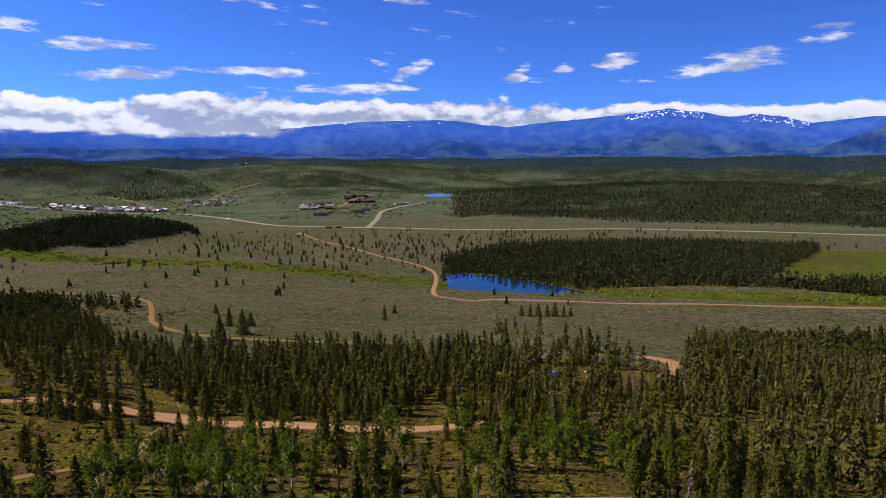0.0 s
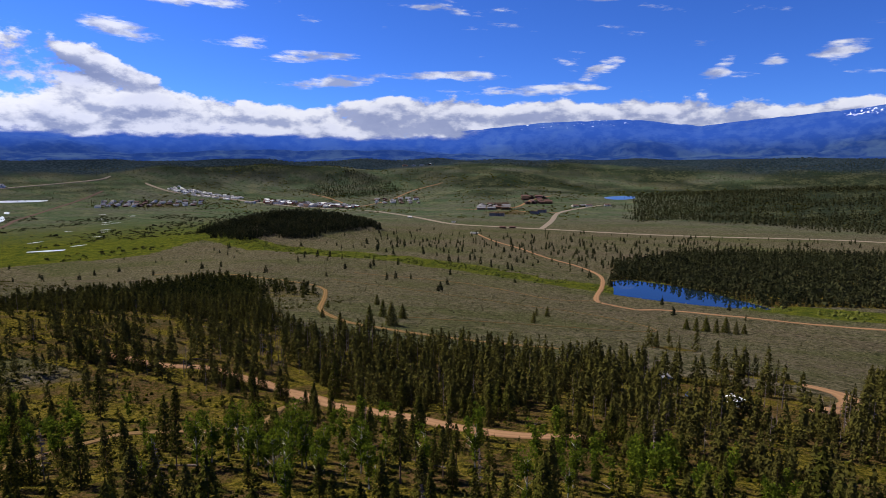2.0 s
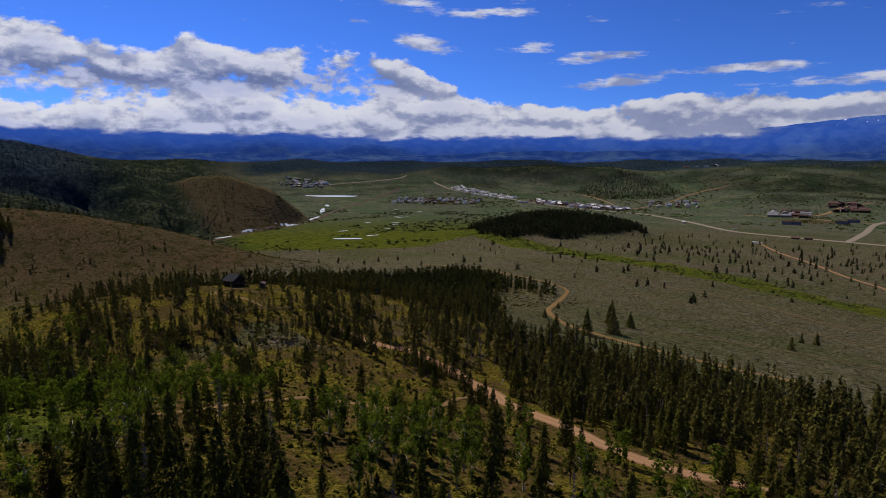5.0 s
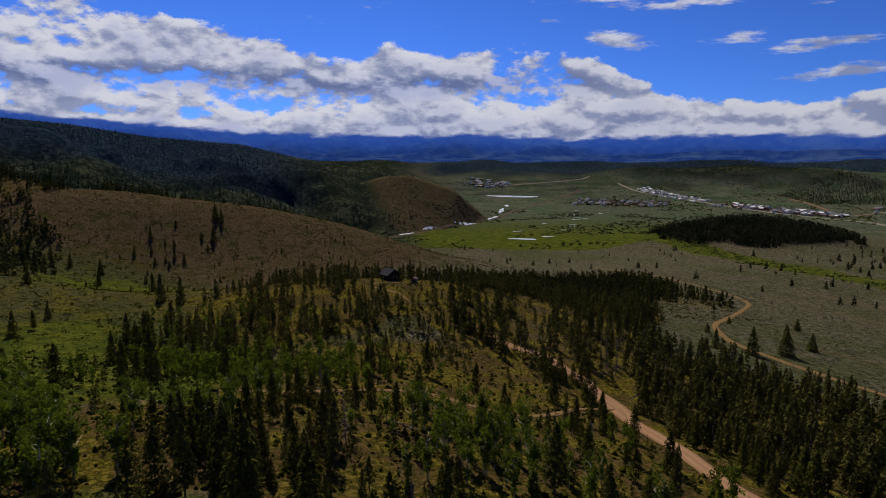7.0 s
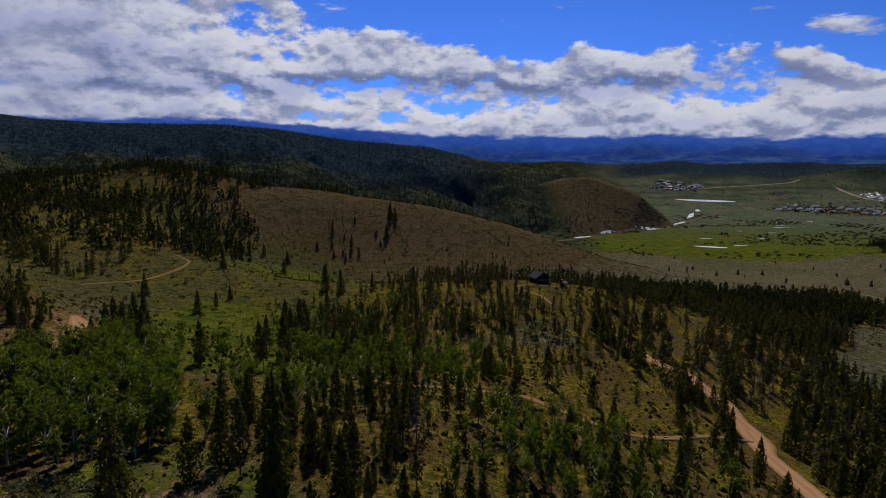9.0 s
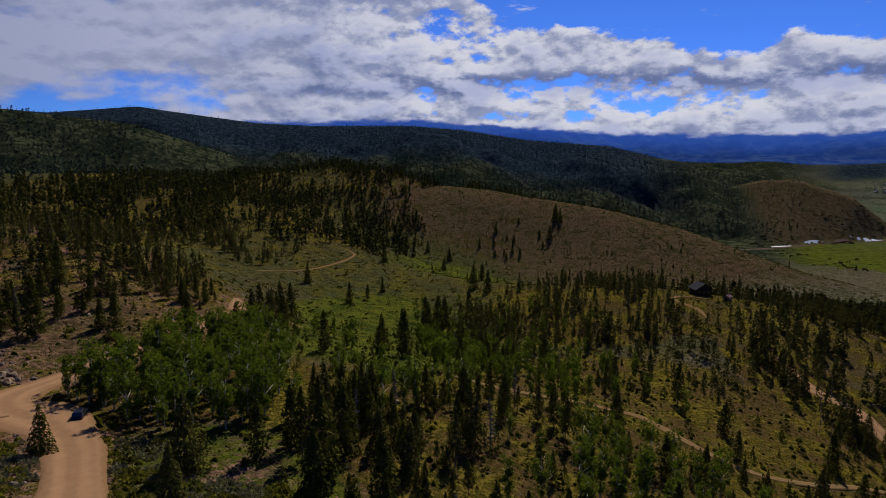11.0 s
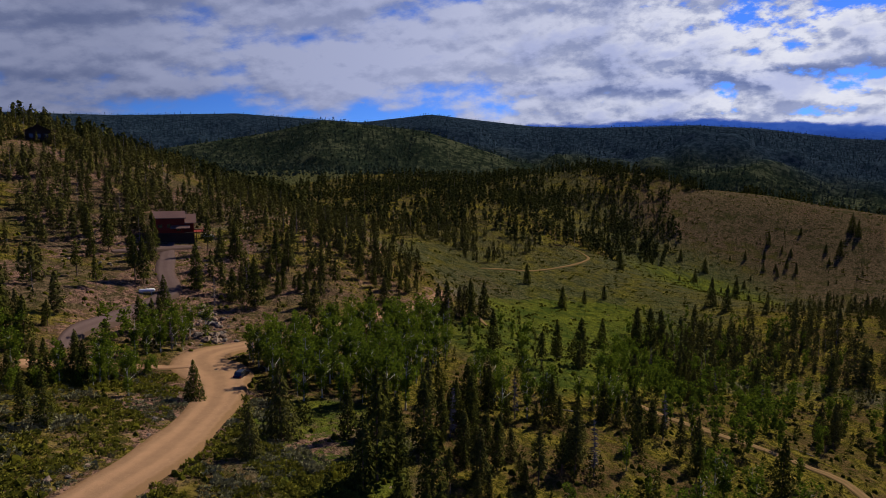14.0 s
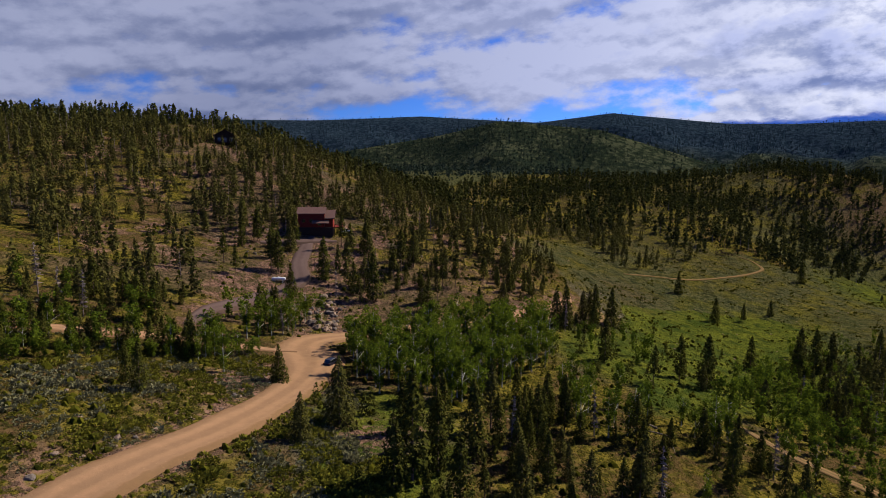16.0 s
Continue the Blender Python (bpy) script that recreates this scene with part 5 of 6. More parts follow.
WIDE = [conifer(57 + k, 1.0, r, 0.0, 46, 0.165, False) for k, r in enumerate((0.24, 0.30, 0.21))]
SPARE = [conifer(55 + k, 1.0, r, 0.0, 19, 0.145, k == 1) for k, r in enumerate((0.19, 0.17, 0.22))]
TINY = [conifer(60 + k, 1.0, r, 0.0, 8, 0.27, False) for k, r in enumerate((0.22, 0.27))]


x, y, u, w = scatter(8, -870, 520, -480, 680, 5.2)
share = wood_share(x, y)
share = share * np.where(share > 0.7, 0.42 + 0.85 * value_noise(x / 24, y / 24), 1.35 * step(0.1, 0.7, value_noise(x / 20, y / 20)))
outer = ~((x > -190) & (x < 160) & (y > -40) & (y < 185))
ok = (u < share) & outer & clear_of_things(x, y) & ((np.hypot(x - 14, y - 18) > 34) | (y < -6))
r, az = polar(x, y)
ok &= (az > -50) & (az < 178)
mx, my, mw = np.concatenate([x[ok], restx]), np.concatenate([y[ok], resty]), np.concatenate([w[ok], restw])
x, y, u, w = scatter(35, -420, 470, 180, 640, 4.4)
belt = (inside(BELT, x, y) | inside(CREST, x, y)) & (u < 0.52) & clear_of_things(x, y) & ~((x < 160) & (y < 185))
mx, my, mw = np.concatenate([mx, x[belt]]), np.concatenate([my, y[belt]]), np.concatenate([mw, w[belt]])
dead = mw < 0.10 + 0.16 * (my > 190) * (mx > -140) * step(0.35, 0.7, value_noise(mx / 45 + 5, my / 45))
near = np.hypot(mx - CX, my - CY) < 370
multiply("pine_wood", MID, NEEDLE, mx[near & ~dead], my[near & ~dead], 4.2 + 9.0 * mw[near & ~dead] + 1.5 * (my[near & ~dead] > 200), 1, "dense stand of slender green pines", "pine forest")
multiply("pine_wood_far", LOW, NEEDLE_MID, mx[~near & ~dead], my[~near & ~dead], 5 + 9 * mw[~near & ~dead], 2, "stand of green pines farther off", "pine forest")
multiply("dead_pines", [snag(71, 11.0, 13, 0.11), snag(72, 9.0, 11, 0.12), snag(73, 12.0, 13, 0.10)], DEAD, mx[dead], my[dead], 0.75 + 2.0 * mw[dead], 3, "scattered dead grey pines", "dead trees")

# pond wood, knoll, far woods
x, y, u, w = scatter(9, 0, 820, 600, 1320, 6.0)
ok = (u < wood_share(x, y)) & clear_of_things(x, y)
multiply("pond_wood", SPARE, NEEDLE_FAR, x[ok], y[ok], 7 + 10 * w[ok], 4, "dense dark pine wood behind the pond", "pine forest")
x, y, u, w = scatter(10, -1000, -350, 1100, 1700, 5.6)
c, s = math.cos(radians(27)), math.sin(radians(27))
ex, ey = ((x + 712) * c + (y - 1340) * s) / 200, ((y - 1340) * c - (x + 712) * s) / 170
ok = (np.hypot(ex, ey) + 0.25 * fractal(x, y, 60, 2) < 1) & (u < 0.95)
multiply("knoll_wood", SPARE, NEEDLE_FAR, x[ok], y[ok], 7 + 12 * w[ok], 5, "dark pine wood on a low round knoll", "pine forest")
x, y, u, w = scatter(11, 0, 2600, 1600, 3300, 11.0)
r, az = polar(x, y)
ok = (step(1900, 2020, r + 200 * fractal(x, y, 300, 3)) * step(3100, 2900, r) * step(-2, -5, az + 2 * fractal(x, y, 80, 2)) * (0.25 + 0.9 * (value_noise(x / 200, y / 90) > 0.28)) > u) & (off_road(x, y) > 10) & (az > -45)
multiply("ridge_wood", TINY, NEEDLE_FAR, x[ok], y[ok], 8 + 7 * w[ok], 6, "dark pine forest along a low ridge", "pine forest")
x, y, u, w = scatter(12, -2700, 200, -2000, 1400, 13.5)
r, az = polar(x, y)
ok = (r > 680) & (r < 2380) & (wood_share(x, y) == 0) & (az > 56) & (az < 176) & (u < step(57, 63, az + 8 * fractal(x, y, 150, 2)) * step(np.where(az > 100, 680, 950), np.where(az > 100, 800, 1250), r) * (0.25 + 1.0 * step(0.30, 0.45, value_noise(x / 160, y / 160)))) & (land(x, y) > -70)
# past 1750 m the same forest takes the haze-tinted needles
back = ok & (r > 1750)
ok &= r <= 1750
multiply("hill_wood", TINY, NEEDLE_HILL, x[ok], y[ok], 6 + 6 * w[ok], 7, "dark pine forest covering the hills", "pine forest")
multiply("spruce_wood", TINY, NEEDLE_HAZE, x[back], y[back], 4 + 4 * w[back], 7, "forest on the back ridge, tinted blue with painted distance haze", "spruce forest")
# scattered pines on the flats
x, y, u, w = scatter(13, -1300, 900, 380, 1650, 19.0)
thin = 0.06 + 0.3 * hill(x, y, -60, 1150, 1.0, 160) + 0.35 * hill(x, y, 330, 1330, 1, 160) + 0.2 * hill(x, y, -330, 1250, 1, 150) + 0.25 * hill(x, y, 100, 1130, 1, 120)
ok = (u < thin * step(560, 760, y)) & (wood_share(x, y) < 0.1) & clear_of_things(x, y) & (meadow_share(x, y) < 0.5)
multiply("scattered_pines", WIDE, NEEDLE_FAR, x[ok], y[ok], 5 + 7 * w[ok], 8, "scattered small pines on the sagebrush flat", "pine trees")
# tree lines on the far plain and the low wooded ridge behind the town
x, y, u, w = scatter(16, -3300, 2700, 1700, 3800, 12.0)
r, az = polar(x, y)
bands = value_noise(az / 4.0, r / 45 + 3 * value_noise(az / 7.0, r / 200))
ridge_top = np.exp(-((az - 33) / 9.5) ** 4) * np.exp(-((r - 3500 - 6 * (az - 33)) / 90) ** 2)
right = step(-6, -16, az + 4 * fractal(x, y, 200, 2)) * step(3000, 3150, r) * (0.15 + 0.85 * step(0.35, 0.5, value_noise(az / 6.0, r / 80)))
bench = step(5, 2, np.abs(az - 4)) * np.exp(-((r - 3560) / 60) ** 2)
ok = (r > 2850) & (r < 3840) & (az > -46) & (az < 58) & (u < np.maximum(np.maximum(0.55 * step(0.62, 0.74, bands), right * 0.8), 0.9 * step(0.35, 0.6, np.maximum(ridge_top, bench)))) & (off_road(x, y) > 12)
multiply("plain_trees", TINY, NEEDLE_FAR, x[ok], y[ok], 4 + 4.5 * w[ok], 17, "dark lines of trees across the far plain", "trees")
# small pines and tall brush over the bare hill
x, y, u, w = scatter(17, -860, -460, 60, 520, 6.5)
ok = (u < 0.22 * step(0.3, 0.65, value_noise(x / 45, y / 45)) + 0.05) & (wood_share(x, y) < 0.1)
multiply("hill_scrub", WIDE, NEEDLE_MID, x[ok], y[ok], 0.8 + 4.2 * w[ok] ** 3, 19, "small dark pines and scrub on the bare hill", "scrub")
for ob in TEMPLATES:
    for o in (*ob.children_recursive, ob):
        bpy.data.objects.remove(o)


# ---- shrubs, stones and fallen wood ----
def bush(seed, leaves, size, flat=0.75):
    """A low bush of leaf sprays round a hidden heart, 1 m across."""
    rng = np.random.default_rng(seed)
    v, f = [], []
    for k in range(leaves):
        p = rng.normal(size=3)
        p /= np.linalg.norm(p)
        p[2] = abs(p[2])
        c = p * 0.5 * rng.uniform(0.55, 1.0) * (1, 1, flat * 1.3)
        a = np.cross(p, rng.normal(size=3))
        a /= np.linalg.norm(a) + 1e-9
        b = len(v)
        v += [tuple(c - a * size), tuple(c + a * size), tuple(c + p * size * 1.8)]
        f += [(b, b + 1, b + 2)]
    return np.array(v), np.array(f)


def stone(seed, detail=2):
    """A rough broken stone, 1 m across."""
    bm = bmesh.new()
    bmesh.ops.create_icosphere(bm, subdivisions=detail, radius=0.5)
    for v in bm.verts:
        n = noise.noise(v.co * 2.2 + Vector((seed * 3.1, 0, 0)))
        v.co *= 0.85 + 0.5 * n
        v.co.x += 0.12 * round(3 * noise.noise(v.co * 1.3 + Vector((0, seed, 0)))) / 3
        v.co.z *= 0.7
    bmesh.ops.triangulate(bm, faces=bm.faces)
    out = np.array([v.co[:] for v in bm.verts]), np.array([[v.index for v in f.verts] for f in bm.faces])
    bm.free()
    return out


def tussock(seed):
    """A small lumpy cushion plant, 1 m across."""
    rng = np.random.default_rng(seed)
    v, f = [], []
    for k in range(3):
        cx, cy, s = rng.uniform(-0.25, 0.25), rng.uniform(-0.25, 0.25), rng.uniform(0.5, 0.9)
        b = len(v)
        v.append((cx, cy, 0.55 * s))
        for ring, (d, z) in enumerate(((0.28, 0.42), (0.5, 0.0))):
            for j in range(5):
                a = 6.283 * j / 5 + 0.5 * ring + rng.uniform(-0.3, 0.3)
                q = s * d * rng.uniform(0.75, 1.25)
                v.append((cx + q * math.cos(a), cy + q * math.sin(a), s * z * rng.uniform(0.8, 1.25) - 0.03))
        for j in range(5):
            f += [(b, b + 1 + j, b + 1 + (j + 1) % 5), (b + 1 + j, b + 6 + j, b + 1 + (j + 1) % 5), (b + 1 + (j + 1) % 5, b + 6 + j, b + 6 + (j + 1) % 5)]
    return np.array(v), np.array(f)


BUSHES = [bush(80 + k, 40, 0.15) for k in range(4)]
SMALL_BUSHES = [bush(90 + k, 9, 0.26) for k in range(3)]
MATS = [bush(85 + k, 44, 0.13, 0.62) for k in range(4)]
TUSSOCKS = [tussock(95 + k) for k in range(4)]

# sagebrush and low shrubs over the near slopes
x, y, u, w = scatter(20, -210, 90, -110, 190, 1.55)
slope = np.hypot(x - 12, y - 14) < 50
grow = 0.34 + 0.5 * slope + 0.2 * hill(x, y, -190, 50, 1, 50)
ok = (u < grow * (0.15 + 1.4 * value_noise(x / 7, y / 7))) & (off_road(x, y) > 0.5)
kind = value_noise(x / 9 + 40, y / 9)
r, az = polar(x, y)
ok &= (az > -48) & (az < 178) | slope
a = ok & (kind > 0.62) & slope
multiply("sagebrush", MATS, SAGE, x[a], y[a], 0.7 + 0.9 * w[a], 21, "grey-green sagebrush clumps on the slope", "sagebrush", 0.05)
a = ok & ~((kind > 0.62) & slope)
multiply("low_shrubs", [(v[:11], f[:15]) for v, f in TUSSOCKS], SHRUB, x[a], y[a], 0.5 + 2.3 * w[a] ** 3, 22, "low green shrubs and tufts on the forest floor", "shrubs", 0.05)
x, y, u, w = scatter(19, -34, 62, -8, 62, 1.15)
slope = np.hypot(x - 12, y - 14) < 50
ok = slope & (u < 0.9 * step(0.25, 0.6, value_noise(x / 4, y / 4))) & (off_road(x, y) > 0.9 + 3.6 * value_noise(x / 5 + 70, y / 5) * (y < 0.62 * x + 30)) & ~inside([(-38, 30), (-20, 36), (-20, 60), (-40, 60)], x, y)
kind = value_noise(x / 6 + 9, y / 6)
for key, low, high, mat, label in (("sage_mat", 0.0, 0.36, SAGE, "grey-green sagebrush mats above the road"), ("green_mat", 0.36, 1.0, MAT_LEAF, "yellow-green shrub mats above the road")):
    a = ok & (kind >= low) & (kind < high)
    multiply(key, MATS, mat, x[a], y[a], 0.8 + 1.5 * w[a] ** 2, 18, label, "shrubs", 0.08)
# tall shrubs and young trees in the open wood
x, y, u, w = scatter(23, -330, 330, -200, 360, 5.0)
ok = (u < 0.20 + 0.35 * hill(x, y, -70, 80, 1, 60)) & (off_road(x, y) > 1.5) & (np.hypot(x - 14, y - 18) > 30) & (wood_share(x, y) > 0.15)
multiply("young_pines", [conifer(100 + k, 1.0, 0.24, 0.0, 30, 0.12) for k in range(3)], NEEDLE, x[ok], y[ok], 1.2 + 4.2 * w[ok] ** 2, 24, "young pines under the taller trees", "young pines")
# open flats: sage clumps seen from afar
x, y, u, w = scatter(25, -480, 500, 330, 900, 5.0)
ok = (u < 0.5 * value_noise(x / 40, y / 40) + 0.15) & (wood_share(x, y) < 0.1) & (off_road(x, y) > 1) & ~inside(POND, x, y) & (meadow_share(x, y) < 0.4)
multiply("flat_sagebrush", SMALL_BUSHES, SAGE, x[ok], y[ok], 0.8 + 1.0 * w[ok], 26, "grey sagebrush across the dry flat", "sagebrush", 0.05)
x, y, u, w = scatter(27, -900, -190, -80, 520, 4.4)
ok = (u < 0.7 * value_noise(x / 25, y / 25) + 0.1) & (off_road(x, y) > 1)
multiply("hill_sagebrush", SMALL_BUSHES, SHRUB, x[ok], y[ok], 0.6 + 1.9 * w[ok] ** 2, 28, "low brush over the bare hillside", "brush", 0.05)
# willows along the creek and round the pond
x, y, u, w = scatter(29, -950, 640, 560, 1300, 5.4)
d = np.minimum(line_distance(CREEK, x, y), line_distance(CREEK_EAST, x, y))
d = np.minimum(d, line_distance([(60, 895), (100, 872), (165, 812), (205, 742)], x, y) + 14)
ok = (u < 0.62 * step(46, 8, d + 14 * fractal(x, y, 50, 2)) * (0.1 + 1.3 * step(0.3, 0.7, value_noise(x / 22, y / 22)))) & ~inside(POND, x, y) & (off_road(x, y) > 2)
multiply("creek_willows", TUSSOCKS, WILLOW, x[ok], y[ok], 1.8 + 4.4 * w[ok] ** 1.5, 30, "bright green willow bushes along the creek", "willows", 0.1)
x, y, u, w = scatter(31, -1900, -800, 700, 2300, 15.0)
ok = (u < 0.5 * step(0.5, 0.7, value_noise(x / 90, y / 90))) & (inside(GREEN_FLAT, x, y) | (line_distance(RIVER, x, y) < 90)) & (off_road(x, y) > 4)
multiply("meadow_willows", SMALL_BUSHES, NEEDLE_FAR, x[ok], y[ok], 4 + 5 * w[ok], 32, "dark willow clumps in the river meadow", "willows", 0.1)

# aspens farther off, in groves
x, y, u, w = scatter(33, -420, -90, 10, 260, 5.0)
g2 = np.maximum(hill(x, y, -185, 50, 0.9, 20), np.maximum(hill(x, y, -230, 95, 0.8, 26), hill(x, y, -170, 90, 0.5, 22)))
ok = (u < 0.6 * g2 * (x < -150)) & (off_road(x, y) > 2) & ~inside(GREEN_OPENING, x, y)
multiply("aspen_thicket", [broadleaf(110 + k, 9.0, 1.7, 300, 0.36) for k in range(3)], ASPEN, x[ok], y[ok], 0.5 + 0.6 * w[ok], 34, "thicket of light green aspens", "aspen grove")

# boulders on the cut bank below the driveway and over the slopes
STONES = [stone(k) for k in range(5)]
stone_meshes = [raw_mesh("boulder", *STONES[k], (ROCK, DARK_ROCK, ROCK, ROCK, DARK_ROCK)[k]) for k in range(5)]
rng = np.random.default_rng(41)
for k in range(150):
    if k < 70:
        t = rng.random()
        x0, y0 = -75 + 17 * t + rng.normal(0, 2.8), -37 + 24 * t + rng.normal(0, 2.8)
    else:
        x0, y0 = -90 + rng.normal(0, 16), -72 + rng.normal(0, 20)
    if off_road(x0, y0) < 0.8 or math.hypot(x0 + 106, y0 + 80) < 10:
        continue
    ob = tagged(new("boulder", stone_meshes[k % 5]), "rough broken boulder on the cut bank", "boulder", "boulders on the bank")
    s = rng.uniform(0.6, 1.0) + 2.2 * rng.random() ** 2 if k < 70 else rng.uniform(0.5, 1.4)
    ob.matrix_basis = Matrix.LocRotScale((x0, y0, float(land(x0, y0)) + 0.1 * s), Euler((rng.uniform(0, 0.6), 0, rng.uniform(0, 6))), (s, s * rng.uniform(0.7, 1.2), s))
line = LINES["gravel_road"]
for k in range(46):
    p, q = line[(n0 := 30 + int(rng.integers(0, 13)))], line[n0 + 1]
    away = rng.uniform(4.8, 7.5) / math.hypot(q[0] - p[0], q[1] - p[1])
    x0, y0 = p[0] - (q[1] - p[1]) * away + rng.normal(0, 1.5), p[1] + (q[0] - p[0]) * away + rng.normal(0, 1.0)
    if off_road(x0, y0) < 0.6:
        continue
    ob = tagged(new("cut_stone", stone_meshes[k % 5]), "pale broken stone in the earth cut beside the road", "stone", "stones of the road cut")
    s = rng.uniform(0.35, 0.6) + 0.9 * rng.random() ** 3
    ob.matrix_basis = Matrix.LocRotScale((x0, y0, float(land(x0, y0)) + 0.1 * s), Euler((rng.uniform(0, 0.6), 0, rng.uniform(0, 6))), (s, s * rng.uniform(0.7, 1.2), s))
x, y, u, w = scatter(42, -340, 90, -330, 130, 5.0)
ok = (u < 0.14 * (0.3 + 1.5 * value_noise(x / 30, y / 30)) + 0.2 * hill(x, y, 5, 12, 1, 25)) & (off_road(x, y) > 0.4)
multiply("loose_stones", [stone(k, 1) for k in range(4)], ROCK, x[ok], y[ok], 0.25 + 0.9 * w[ok] ** 3, 43, "pale loose stones on the slope", "stones", 0.0)

# fallen trunks
logs = raw_mesh("log", *stem(1.0, 0.022, 6), DEAD)
rng = np.random.default_rng(44)
for k in range(90):
    x0, y0 = (rng.uniform(-200, 60), rng.uniform(40, 330)) if k < 60 else (rng.uniform(-330, -110), rng.uniform(-200, -30))
    if off_road(x0, y0) < 8:
        continue
    ob = tagged(new("fallen_log", logs), "fallen bleached pine trunk on the forest floor", "log", "fallen logs")
    length, a = rng.uniform(5, 11), rng.uniform(0, 6.28)
    x1, y1 = x0 + length * math.cos(a), y0 + length * math.sin(a)
    z0, z1 = float(land(x0, y0)) + 0.2, float(land(x1, y1)) + 0.2
    q = Vector((x1 - x0, y1 - y0, z1 - z0)).to_track_quat("Z", "Y")
    ob.matrix_basis = Matrix.LocRotScale((x0, y0, z0), q, (length * 0.8, length * 0.8, length))


def heap(name, x0, y0, size, mat, label, seed):
    rng = np.random.default_rng(seed)
    v, f = [], []
    for k in range(160):
        a, d = rng.uniform(0, 6.28), size * rng.uniform(0, 1) ** 0.6
        c = np.array((d * math.cos(a), d * math.sin(a), 0.55 * (size - d) * rng.uniform(0.1, 1)))
        u = rng.normal(size=3)
        u[2] *= 0.3
        u /= np.linalg.norm(u)
        w = np.cross(u, (0, 0, 1.0)) * 0.14
        b = len(v)
        u *= rng.uniform(0.6, 1.6)
        v += [tuple(c - u), tuple(c + u), tuple(c + u + w), tuple(c - u + w), tuple(c + (0, 0, 0.2))]
        f += [(b, b + 1, b + 2), (b, b + 2, b + 3), (b, b + 1, b + 4)]
    ob = tagged(new(name, raw_mesh(name, np.array(v), np.array(f), mat)), label, "brush pile")
    ob.location = (x0, y0, float(land(x0, y0)))


heap("brush_pile", -384, -16, 7.5, DARK_WOOD, "dark heap of cut branches in a clearing", 51)
for k, (hx, hy) in enumerate(((390, 631), (402, 621), (415, 614), (437, 602))):
    heap("brush_pile", hx, hy, 5.0, DARK_WOOD, "dark heap of cut branches in a clearing", 52 + k)


# ---- houses ----
def turned(root, x, y, yaw, sink=0.0):
    root.matrix_basis = Matrix.Translation((x, y, float(land(x, y)) - sink)) @ Matrix.Rotation(radians(yaw), 4, "Z")
    return root


def small_house(name, w, d, h, pitch, wall, roof, label):
    """A plain gabled building: walls, overhanging roof, door and windows."""
    root = tagged(new(name), label, "house")
    bm = prism(bmesh.new(), [(-w / 2, -1.5), (w / 2, -1.5), (w / 2, h), (0, h + pitch), (-w / 2, h)], -d / 2, d / 2)
    part("wall", bm, wall, root)
    o, t = 0.5, 0.25
    k = pitch / (w / 2)
    bm = prism(bmesh.new(), [(-w / 2 - o, h - o * k), (0, h + pitch), (w / 2 + o, h - o * k), (w / 2 + o, h - o * k + t), (0, h + pitch + t), (-w / 2 - o, h - o * k + t)], -d / 2 - o, d / 2 + o)
    part("roof", bm, roof, root)
    part("door", box(bmesh.new(), -0.5, -d / 2 - 0.06, 0, 0.5, -d / 2 + 0.05, 2.1), DARK_WOOD, root)
    for s in (-1, 1):
        part("window", box(bmesh.new(), s * w * 0.3 - 0.6, -d / 2 - 0.05, 1.0, s * w * 0.3 + 0.6, -d / 2 + 0.05, 2.2), GLASS, root)
    return root


